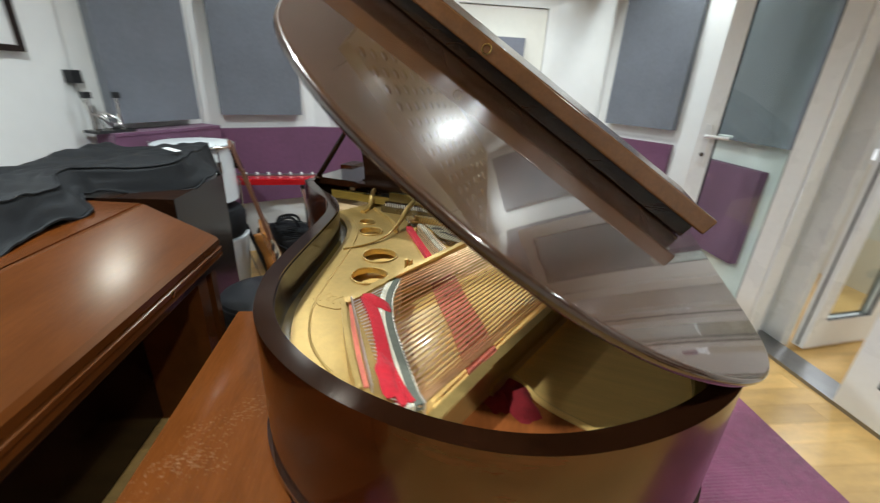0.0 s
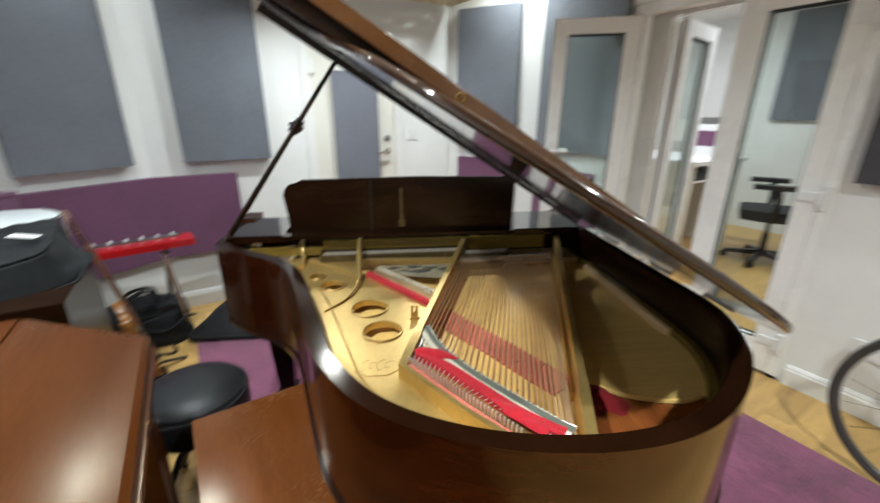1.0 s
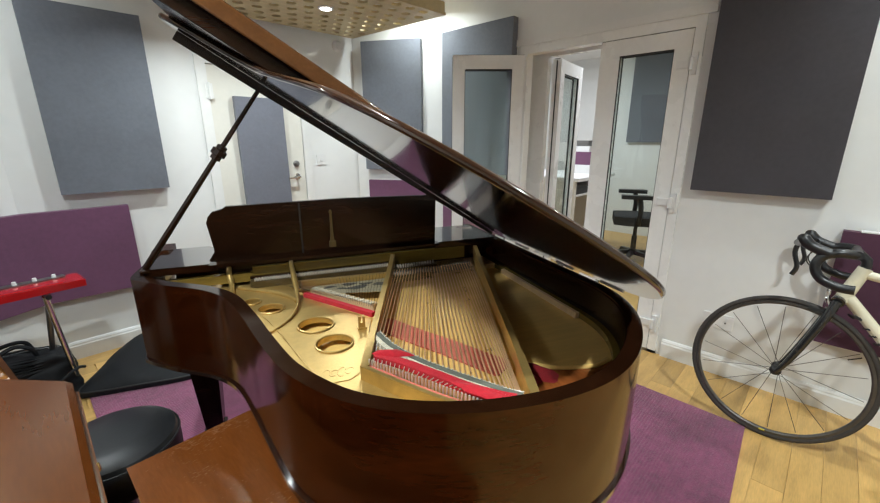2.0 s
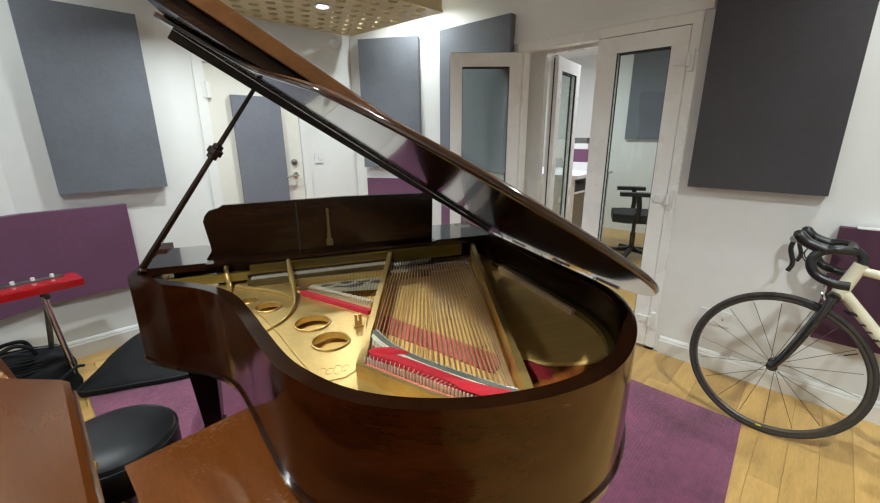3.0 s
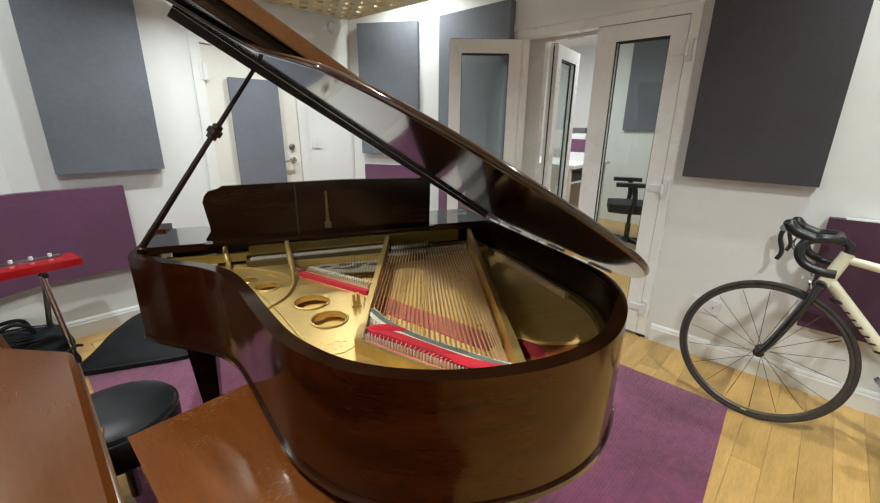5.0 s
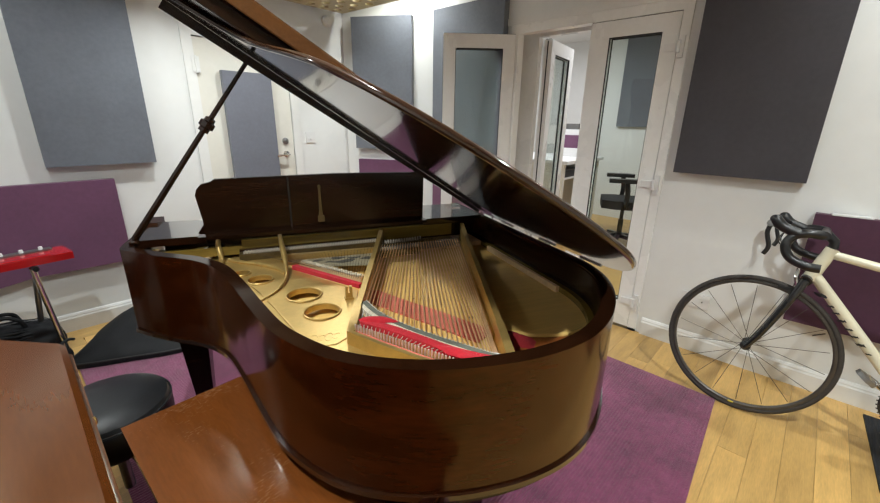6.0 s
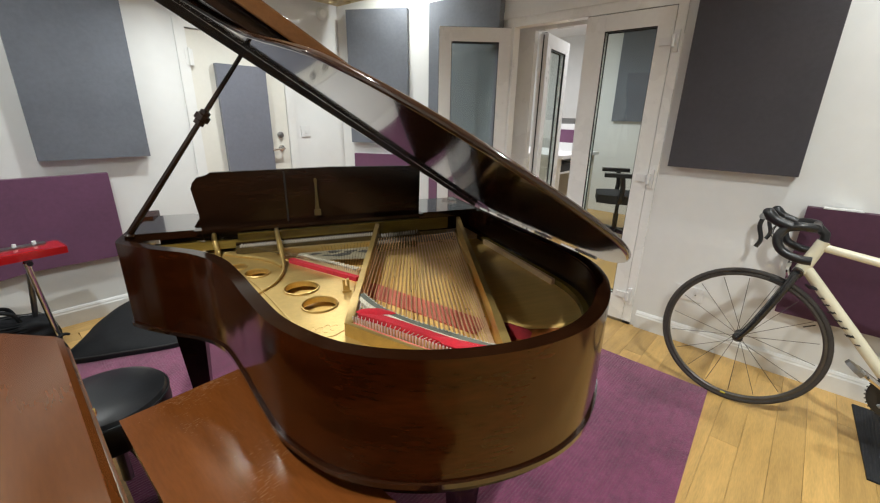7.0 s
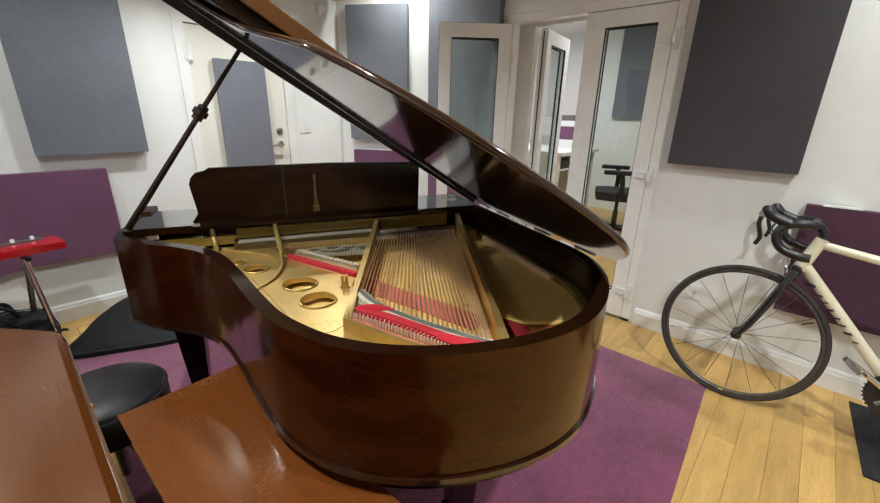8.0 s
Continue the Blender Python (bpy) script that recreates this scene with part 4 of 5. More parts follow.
part("desk_prop", prism([(0.428, 0.05), (0.446, 0.05), (0.443, 0.075), (0.441, 0.165), (0.444, 0.172), (0.440, 0.182), (0.434, 0.182), (0.430, 0.172), (0.433, 0.165), (0.431, 0.075)], 0.0085, 0.016, m=DT), "old_brass", md, "slim dull brass desk prop", bevel=0.002)
part("prop_block", prism([(0.424, 0.028), (0.450, 0.028), (0.450, 0.052), (0.424, 0.052)], 0.0085, 0.022, m=DT), "old_brass", md, bevel=0.002)
part("desk_shelf", prism([(-0.02, -0.004), (0.9, -0.004), (0.9, 0.008), (-0.02, 0.008)], 0.009, 0.05, m=DT), "mahogany_dark", md, bevel=0.003)

# lid, hinged along the straight side; its unsupported tail sags a little below the propped front
def lid_angle(v):
    """The lid's opening in degrees at a distance v behind the keys."""
    w = min(max((v + 0.1) / 1.19, 0), 1)
    return 33.1 - 1.4 * w - 0.75 * w ** 4


def raised(bm, step=0.05):
    """Lays a form, built flat over the closed piano, onto the open lid."""
    for k in range(1, int(1.25 / step)):
        bmesh.ops.bisect_plane(bm, geom=bm.verts[:] + bm.edges[:] + bm.faces[:], plane_co=(0, 0.1 - k * step, 0), plane_no=(0, 1, 0))
    for v in bm.verts:
        a = radians(lid_angle(-v.co.y))
        x, z = v.co.x - HINGE_U, v.co.z
        v.co = (HINGE_U + x * math.cos(a) + z * math.sin(a), v.co.y, TOP + 0.006 - x * math.sin(a) + z * math.cos(a))
    return bm


def lid_part(name, bm, mat, parent, label="", bevel=0.004):
    bmesh.ops.recalc_face_normals(bm, faces=bm.faces)
    bmesh.ops.bevel(bm, geom=[e for e in bm.edges if len(e.link_faces) == 2 and e.calc_face_angle(0) > 0.5], offset=bevel, segments=3, profile=0.5, affect="EDGES", clamp_overlap=True)
    ob = part(name, raised(bm), mat, parent, label, smooth=True)
    mod = ob.modifiers.new("even_shading", "WEIGHTED_NORMAL")
    mod.keep_sharp = True
    return ob


line = [(HINGE_U - (HINGE_U - u) * 1.012, y) for u, y in offset(RIM, -0.010) if y < 0.08]
line = [(line[0][0], 0.10)] + line + [(line[-1][0], 0.10)]
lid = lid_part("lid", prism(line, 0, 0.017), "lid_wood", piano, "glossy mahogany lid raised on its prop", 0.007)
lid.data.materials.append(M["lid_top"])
# upward faces get the sheen-lightened wood, the underside stays darker
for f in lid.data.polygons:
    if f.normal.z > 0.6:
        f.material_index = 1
part("lid_bar", raised(prism([(0.02, -0.034), (1.44, -0.014), (1.44, -0.001), (0.02, -0.001)], -0.098, -0.062, m=pose(0, 0, 0, 90)), 2.0), "mahogany_dark", lid, bevel=0.004)
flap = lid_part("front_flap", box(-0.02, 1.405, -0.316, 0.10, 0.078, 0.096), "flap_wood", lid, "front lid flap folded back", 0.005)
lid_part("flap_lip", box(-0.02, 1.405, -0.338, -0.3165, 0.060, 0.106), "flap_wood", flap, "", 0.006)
lid_part("flap_spine", box(-0.02, 1.405, 0.075, 0.10, 0.0175, 0.0775), "mahogany_dark", flap, "", 0.003)
# added dark block that makes the gap under the flap read as shade
lid_part("folded_leaf", box(0.0, 1.385, -0.30, 0.074, 0.0195, 0.0775), "mahogany_dark", flap, "", 0.003)
part("brass_button", raised(tube([(0.688 + 0.012 * math.cos(a), -0.3395, 0.082 + 0.012 * math.sin(a)) for a in np.linspace(0, 2 * math.pi, 16, endpoint=False)], 0.0025, 6, closed=True), 2.0), "brass", flap)
for v in (0.12, 0.42, 0.66):
    part("lid_hinge", tube([(HINGE_U + 0.004, -v + 0.05, TOP + 0.004), (HINGE_U + 0.004, -v - 0.05, TOP + 0.004)], 0.0045, 8), "dull_steel", piano)
# prop stick
pa, pb = Vector((0.036, 0.066, TOP + 0.014)), Vector((0.480, 0.079, 1.509))
part("prop_stick", tube([pa, pa.lerp(pb, 0.62), pb], 0.009, 10, radii=[0.012, 0.009, 0.0075]), "mahogany_dark", piano, smooth=True)
k0 = pa.lerp(pb, 0.653)
tilt = (pb - pa).to_track_quat("Z", "Y").to_matrix().to_4x4()
part("prop_collar", lathe([(0.010, -0.03), (0.018, -0.028), (0.018, -0.014), (0.026, -0.010), (0.026, 0.010), (0.018, 0.014), (0.018, 0.026), (0.010, 0.03)], 10, m=Matrix.Translation(k0) @ tilt), "mahogany_dark", piano)
part("prop_seat", lathe([(0.02, 0), (0.02, 0.006), (0.012, 0.012), (0, 0.012)], 14, m=pose(0.036, 0.066, TOP + 0.002)), "mahogany_dark", piano, smooth=True)

# legs
for u, v in ((0.14, -0.20), (1.33, -0.20), (0.985, 0.80)):
    bm = bmesh.new()
    rows = [(0.062, BOT), (0.062, 0.50), (0.052, 0.485), (0.056, 0.47), (0.034, 0.10), (0.042, 0.095), (0.042, 0.07)]
    rings = [[bm.verts.new((u + sx * s, -v + sy * s, z)) for sx, sy in ((-1, -1), (1, -1), (1, 1), (-1, 1))] for s, z in rows]
    for a, b in zip(rings, rings[1:]):
        for k in range(4):
            bm.faces.new((a[k], a[(k + 1) % 4], b[(k + 1) % 4], b[k]))
    bm.faces.new(rings[0])
    bm.faces.new(rings[-1][::-1])
    leg = part("leg", bm, "mahogany_dark", piano, bevel=0.004)
    part("castor_fork", box(u - 0.012, u + 0.012, -v - 0.012, -v + 0.012, 0.03, 0.07), "brass", leg)
    part("castor_wheel", lathe([(0.022, -0.012), (0.0245, 0), (0.022, 0.012)], 16, m=pose(u + 0.01, -v, 0.034, 90)), "brass", leg, smooth=True)
part("pedal_lyre", prism([(0.66, 0.10), (0.82, 0.10), (0.82, 0.16), (0.66, 0.16)], 0.09, BOT), "mahogany_dark", piano, bevel=0.01)
# ---- organ, its bench and the cabinet beside it ----
organ = thing("organ", "orange mahogany console organ with its sloping lid closed", "organ", pose(-0.806, 1.612, 0, 0, 0, -0.4))
# local x: -0.6 at the back to 0 at the front edge of the lid, local y: 0 at the far end
slope = [(0.0, 0.745), (0.0, 0.765), (-0.012, 0.777), (-0.215, 0.884), (-0.225, 0.886), (-0.225, 0.862), (-0.02, 0.748)]


def along_y(profile, y0, y1, bm=None):
    """A profile (x, z) drawn along local y."""
    bm = bm or bmesh.new()
    ends = [[bm.verts.new((x, y, z)) for x, z in profile] for y in (y0, y1)]
    n = len(profile)
    for k in range(n):
        bm.faces.new((ends[0][k], ends[0][(k + 1) % n], ends[1][(k + 1) % n], ends[1][k]))
    bm.faces.new(ends[0][::-1])
    bm.faces.new(ends[1])
    return bm


part("lid", along_y(slope, -1.34, 0.0), "organ_wood", organ, "glossy closed sloping lid", bevel=0.003)
part("top_board", along_y([(-0.228, 0.862), (-0.228, 0.888), (-0.62, 0.90), (-0.62, 0.875)], -1.34, 0.0), "organ_wood", organ, bevel=0.003)
part("lid_moulding", along_y([(-0.002, 0.742), (0.007, 0.738), (0.007, 0.726), (0.0, 0.722), (0.004, 0.716), (0.004, 0.704), (-0.02, 0.700), (-0.02, 0.742)], -1.34, 0.0), "organ_wood", organ, bevel=0.002, smooth=True)
part("key_shelf", along_y([(-0.012, 0.700), (-0.012, 0.672), (-0.30, 0.672), (-0.30, 0.700)], -1.33, -0.01), "mahogany_dark", organ, bevel=0.003)
for y in (-1.34, -0.035):
    part("end_panel", along_y([(-0.03, 0.0), (-0.03, 0.698), (-0.24, 0.858), (-0.61, 0.87), (-0.61, 0.0)], y, y + 0.035), "organ_wood", organ, bevel=0.004)
part("back_panel", box(-0.605, -0.58, -1.30, -0.04, 0.02, 0.87), "mahogany_dark", organ)
part("knee_panel", box(-0.34, -0.31, -1.30, -0.04, 0.02, 0.67), "mahogany_dark", organ)
for y in (-1.26, -0.10):
    part("front_leg", box(-0.075, -0.03, y - 0.03, y + 0.03, 0.0, 0.672), "organ_wood", organ, bevel=0.006)
part("lid_lock", lathe([(0.009, 0), (0.009, 0.004), (0.004, 0.006), (0, 0.006)], 14, m=pose(0.005, -0.33, 0.73, 0, 90, 0)), "brass", organ)

bench = thing("organ_bench", "orange mahogany organ bench with a scuffed glossy top", "bench", pose(-0.752, 1.545, 0, 0, 0, 1.5))
part("seat", box(0, 0.335, -1.0, 0, 0.494, 0.516), "bench_top", bench, "scuffed glossy seat board", bevel=0.005)
for y in (-0.93, -0.07):
    part("side_panel", box(0.03, 0.305, y - 0.014, y + 0.014, 0.01, 0.494), "organ_wood", bench, bevel=0.004)
part("stretcher", box(0.15, 0.18, -0.915, -0.085, 0.14, 0.22), "organ_wood", bench, bevel=0.004)
part("music_box", box(0.03, 0.305, -0.915, -0.085, 0.42, 0.4935), "organ_wood", bench, bevel=0.003)

cab = thing("speaker_cabinet", "dark wooden organ speaker cabinet with louvred side", "speaker cabinet", pose(-0.955, 1.69, 0))
part("cabinet_body", box(-0.62, -0.012, 0.0, 0.42, 0.0, 0.88), "mahogany_dark", cab, bevel=0.006)
for k in range(11):
    z = 0.16 + 0.055 * k
    part("louvre", box(-0.55, -0.06, -0.005, -0.001, z, z + 0.03), "mahogany_dark", cab, bevel=0.004)


def cloth_sheet(name, label, nx, ny, shape, m):
    """A draped cover: a grid whose height and edges come from a smooth function."""
    bm = bmesh.new()
    grid = [[bm.verts.new(shape(i / nx, j / ny)) for i in range(nx + 1)] for j in range(ny + 1)]
    for j in range(ny):
        for i in range(nx):
            bm.faces.new((grid[j][i], grid[j][i + 1], grid[j + 1][i + 1], grid[j + 1][i]))
    ob = thing(name, label, "dust cover", m)
    c = part("cloth", bm, "black_cloth", ob, smooth=True)
    c.data.set_sharp_from_angle(angle=radians(180))
    mod = c.modifiers.new("thickness", "SOLIDIFY")
    mod.thickness = 0.004
    part("hem", tube([shape(1.0, j / ny) + Vector((0.002, 0, 0)) for j in range(ny + 1)], 0.005, 6), "black_cloth", ob, smooth=True)
    part("front_seam", tube([shape(0.75, j / ny) + Vector((0, 0, 0.001)) for j in range(ny + 1)], 0.003, 6), "black_cloth", ob, smooth=True)
    return ob


def cover(s, t):
    # s across from the wall to the front, t along towards the far end
    x = -1.52 + 0.62 * s
    y = 0.55 + 1.62 * t
    h = 0.965 + 0.03 * math.sin(5 * t + 1) * (1 - s) + 0.03 * t
    ease = lambda a, b: (lambda k: k * k * (3 - 2 * k))(min(1, max(0, (y - a) / (b - a))))
    front = -1.15 + 0.012 * math.sin(17 * t) - 0.11 * ease(1.46, 1.64) + 0.24 * ease(1.70, 1.86)
    fold = 0.02 * noise.noise(Vector((x * 7, y * 7, 1.3))) + 0.012 * noise.noise(Vector((x * 19, y * 17, 4.1)))
    if s < 0.75:
        x = -1.52 + (front + 1.52) * s / 0.75
        z = h + fold
    else:
        k = (s - 0.75) / 0.25
        x = front + 0.05 * k + 0.02 * math.sin(23 * t) * k
        low = 0.895 + 0.0 * t
        if t > 0.66:
            low = 0.895 + 0.02 * math.sin(30 * t)
        z = h + fold + (low - h) * k ** 0.8
    return Vector((x, y, z))


cloth_sheet("dust_cover", "crumpled black cloth cover draped over gear on the organ", 40, 110, cover, pose(0, 0, 0))
gear = thing("covered_keyboard", "keyboard hidden under the black cover on the organ", "keyboard", pose(-1.31, 1.0, 0.896, 0, 0, 3.8))
part("case", box(-0.16, 0.10, -0.42, 0.55, 0.0, 0.055), "black", gear, bevel=0.01)
for k, (x, y, r) in enumerate(((-1.22, 1.28, 20), (-1.06, 1.92, -25), (-1.30, 1.05, 50))):
    tag = thing("paper_label", "small white paper label lying on the black cover", "label", pose(x, y, 1.012 + 0.0 * k, 4, 6, r))
    part("sheet", box(-0.035, 0.035, -0.012, 0.012, 0, 0.0015), "white_plastic", tag)

# ---- drum, guitar, keyboard and bags by the back wall ----
drum = thing("floor_tom", "floor tom drum with a white skin and chrome hoop", "drum", pose(-1.345, 2.69, 0))
part("shell", lathe([(0.198, 0.60), (0.198, 0.905)], 40), "pearl", drum, smooth=True)
part("skin", lathe([(0.202, 0.905), (0.202, 0.918), (0.192, 0.925), (0, 0.927)], 40), "drumhead", drum, "white coated drum skin", smooth=True)
part("hoop", tube([(0.209 * math.cos(a), 0.209 * math.sin(a), 0.915) for a in np.linspace(0, 2 * math.pi, 48, endpoint=False)], 0.008, 8, closed=True), "steel", drum, smooth=True)
for k in range(8):
    a = 2 * math.pi * k / 8 + 0.2
    part("lug", box(-0.01, 0.012, -0.012, 0.012, 0.78, 0.84, m=pose(0.2 * math.cos(a), 0.2 * math.sin(a), 0, 0, 0, math.degrees(a))), "steel", drum, bevel=0.004)
    part("tension_rod", tube([(0.213 * math.cos(a), 0.213 * math.sin(a), 0.80), (0.213 * math.cos(a), 0.213 * math.sin(a), 0.93)], 0.004, 6), "steel", drum)
for k in range(3):
    a = 2 * math.pi * k / 3 + 0.6
    part("leg", tube([(0.215 * math.cos(a), 0.215 * math.sin(a), 0.70), (0.215 * math.cos(a), 0.215 * math.sin(a), 0.2), (0.27 * math.cos(a), 0.27 * math.sin(a), 0.0)], 0.006, 8), "steel", drum)

tub = thing("storage_tub", "pale blue-white plastic tub with a plain black form on it", "tub", pose(-1.30, 2.66, 0))
part("tub_body", lathe([(0.155, 0.0), (0.165, 0.01), (0.19, 0.37), (0.197, 0.375), (0.197, 0.39), (0, 0.39)], 36), "pearl", tub, smooth=True)
# plain black form added between the tub and the drum
part("black_case", lathe([(0.17, 0.391), (0.185, 0.41), (0.19, 0.52), (0.17, 0.555), (0, 0.56)], 32), "black_cloth", tub, "plain black form", smooth=True)
zax = Vector((-0.16, -0.14, 0.825)).normalized()
yax = Vector((-0.97, -0.2, 0))
yax = (yax - zax * yax.dot(zax)).normalized()
GM = Matrix.Translation((-0.95, 2.70, 0.085)) @ Matrix((yax.cross(zax), yax, zax)).transposed().to_4x4()
guitar = thing("electric_guitar", "amber solid-body electric guitar leaning on its stand", "guitar", GM)
body = [(0.0, 0.0), (0.09, 0.005), (0.155, 0.05), (0.165, 0.12), (0.13, 0.19), (0.115, 0.235), (0.13, 0.29), (0.135, 0.335), (0.115, 0.37), (0.075, 0.345), (0.045, 0.31), (0.025, 0.305), (-0.03, 0.305), (-0.05, 0.32), (-0.09, 0.365), (-0.125, 0.39), (-0.14, 0.35), (-0.125, 0.29), (-0.115, 0.235), (-0.135, 0.19), (-0.165, 0.12), (-0.15, 0.05), (-0.09, 0.005)]
up = pose(0, 0, 0, 90)
part("body", prism(spline(body, 3, closed=True), -0.02, 0.022, m=up), "guitar_wood", guitar, "amber lacquered body", bevel=0.006)
part("neck", prism([(-0.026, 0.28), (0.026, 0.28), (0.021, 0.73), (-0.021, 0.73)], 0.023, 0.04, m=up), "rosewood", guitar, bevel=0.005)
part("headstock", prism([(-0.022, 0.73), (0.022, 0.73), (0.04, 0.78), (0.035, 0.88), (0.0, 0.90), (-0.03, 0.87), (-0.035, 0.78)], 0.018, 0.032, m=up), "rosewood", guitar, bevel=0.003)
for k in range(6):
    z = 0.765 + 0.018 * k
    part("tuning_peg", box(-0.052, -0.036, -0.03, -0.02, z - 0.005, z + 0.005), "steel", guitar, bevel=0.002)
for z in (0.09, 0.155, 0.22):
    part("pickup", box(-0.04, 0.04, -0.032, -0.022, z - 0.01, z + 0.01), "black", guitar, bevel=0.002)
part("bridge", box(-0.04, 0.04, -0.034, -0.022, 0.045, 0.062), "steel", guitar, bevel=0.002)
for k in range(6):
    x = -0.016 + 0.0064 * k
    part("string", tube([(x, -0.037, 0.055), (x * 0.9, -0.043, 0.74), (x, -0.036, 0.83)], 0.0005, 4), "steel", guitar)
part("scratch_plate", prism([(0.0, 0.05), (0.11, 0.06), (0.12, 0.14), (0.08, 0.24), (0.02, 0.27), (-0.03, 0.1)], 0.0225, 0.025, m=up), "cream", guitar)
gstand = thing("guitar_stand", "black tubular guitar stand on the floor", "stand", pose(-0.975, 2.72, 0, 0, 0, 78))
part("cradle", tube(spline([(-0.11, -0.09, 0.13), (-0.11, -0.085, 0.075), (-0.11, 0.06, 0.075), (0.11, 0.06, 0.075), (0.11, -0.085, 0.075), (0.11, -0.09, 0.13)], 4), 0.009, 8), "black", gstand, smooth=True)
part("post", tube([(0, 0.06, 0.075), (0, 0.17, 0.42)], 0.011, 8), "black", gstand)
for x in (-0.16, 0.16):
    part("foot", tube([(0, 0.06, 0.085), (x, -0.12, 0.011)], 0.009, 8), "black", gstand)
part("foot", tube([(0, 0.17, 0.42), (0, 0.26, 0.011)], 0.009, 8), "black", gstand)

kb = thing("stage_keyboard", "slim red lacquered stage keyboard on a folding stand", "keyboard", pose(-0.675, 3.0, 0.640, 0, 0, 8))
part("case", box(-0.92, 0.0, -0.06, 0.10, 0.0, 0.034), "red_plastic", kb, bevel=0.012, smooth=True)
part("key_bed", box(-0.84, -0.08, -0.045, 0.03, 0.034, 0.037), "red_plastic", kb, bevel=0.001)
part("control_panel", box(-0.82, -0.05, 0.045, 0.092, 0.034, 0.042), "dull_steel", kb, "pale metal control strip", bevel=0.002)
for k in range(9):
    part("knob", lathe([(0.009, 0.042), (0.008, 0.056), (0, 0.057)], 12, m=pose(-0.09 - k * 0.07, 0.068, 0)), "white_plastic", kb)
kst = thing("keyboard_stand", "folding chrome trestle keyboard stand", "stand", pose(0, 0, 0))
for x in (-1.42, -0.822):
    part("leg", tube([(x + 0.04, 3.143, 0.013), (x, 2.935, 0.627)], 0.0125, 10), "steel", kst, "bright chrome leg", smooth=True)
    part("leg", tube([(x - 0.055, 3.30, 0.013), (x + 0.008, 2.97, 0.627)], 0.0125, 10), "dull_steel", kst, smooth=True)
    part("top_bar", tube([(x + 0.012, 2.90, 0.627), (x - 0.012, 3.08, 0.627)], 0.0125, 8), "black", kst)

bag = thing("shoulder_bag", "slumped black fabric holdall with a carry loop", "bag", pose(-0.985, 3.16, 0, 0, 0, 8))
bm = bmesh.new()
bmesh.ops.create_icosphere(bm, subdivisions=5, radius=1.0)
for v in bm.verts:
    x, y, z = v.co
    p = Vector((math.copysign(abs(x) ** 0.42, x) * 0.225, math.copysign(abs(y) ** 0.45, y) * 0.12, math.copysign(abs(z) ** 0.5, z) * 0.145))
    p += v.normal * (0.035 * noise.noise(p * 7) + 0.016 * noise.noise(p * 19 + Vector((3, 1, 5))))
    p.z -= 0.035 * max(0, p.x / 0.225) ** 2
    v.co = p + Vector((0.04 * p.z, 0, 0.15))
    v.co.z = max(v.co.z, 0.001)
part("bag_body", bm, "black_cloth", bag, smooth=True)
for y in (-0.05, 0.05):
    part("carry_loop", tube(spline([(-0.10, y, 0.27), (-0.07, y - 0.005, 0.325), (0.0, y * 0.6, 0.345), (0.05, y - 0.005, 0.325), (0.07, y, 0.27)], 6), 0.010, 8), "black_cloth", bag, smooth=True)
part("zip", tube(spline([(-0.19, 0.0, 0.283), (-0.05, 0.004, 0.298), (0.08, -0.004, 0.290), (0.19, 0.0, 0.262)], 5), 0.005, 6), "black", bag)
part("strap", tube(spline([(-0.22, -0.03, 0.16), (-0.12, -0.14, 0.20), (0.05, -0.150, 0.12), (0.18, -0.13, 0.17), (0.235, -0.02, 0.12)], 6), 0.008, 8), "black_cloth", bag, smooth=True)

case = thing("gig_bag", "flat black padded instrument bag slumped on the floor", "gig bag", pose(0, 0, 0))
BAG = [(-0.80, 3.05), (-0.73, 2.985), (-0.56, 2.905), (-0.38, 2.82), (-0.18, 2.77), (0.02, 2.76), (0.06, 3.0), (0.03, 3.3), (-0.2, 3.47), (-0.45, 3.50), (-0.60, 3.36), (-0.72, 3.18)]
BAG = spline(BAG, 5, closed=True)
bm = bmesh.new()
rows = []
for k, (inset, z0, z1) in enumerate(((0.0, 0.0095, 0.0), (-0.012, 0.022, 0.006), (0.0, 0.036, 0.012), (0.10, 0.050, 0.05), (0.30, 0.062, 0.085), (0.6, 0.07, 0.09))):
    ring_of = []
    for x, y in BAG:
        px, py = x + (-0.33 - x) * inset, y + (3.12 - y) * inset
        back = min(1, max(0, (py - 2.85) / 0.55))
        ring_of.append(bm.verts.new((px, py, z0 + z1 * back + (0.012 * noise.noise(Vector((px * 6, py * 6, 2.0))) if k > 2 else 0))))
    rows.append(ring_of)
n = len(BAG)
for a, b in zip(rows, rows[1:]):
    for k in range(n):
        bm.faces.new((a[k], a[(k + 1) % n], b[(k + 1) % n], b[k]))
bm.faces.new(rows[0][::-1])
bm.faces.new(rows[-1])
part("padded_shell", bm, "black_cloth", case, smooth=True)
part("piping", tube([(x, y, 0.036 + 0.012 * min(1, max(0, (y - 2.85) / 0.55))) for x, y in BAG], 0.005, 6, closed=True), "gasket", case)

# ---- stool ----
stool = thing("stool", "round black leather stool on a steel base", "stool", pose(-0.752, 1.80, 0))
part("seat", lathe([(0.13, 0.332), (0.157, 0.336), (0.168, 0.35), (0.170, 0.39), (0.169, 0.44), (0.160, 0.457), (0.135, 0.466), (0.07, 0.471), (0, 0.472)], 40), "leather", stool, "padded black leather seat", smooth=True)
part("seat_piping", tube([(0.1685 * math.cos(a), 0.1685 * math.sin(a), 0.442) for a in np.linspace(0, 2 * math.pi, 48, endpoint=False)], 0.0035, 6, closed=True), "leather", stool, smooth=True)
part("seat_base", lathe([(0.06, 0.31), (0.13, 0.318), (0.13, 0.331)], 24), "black", stool)
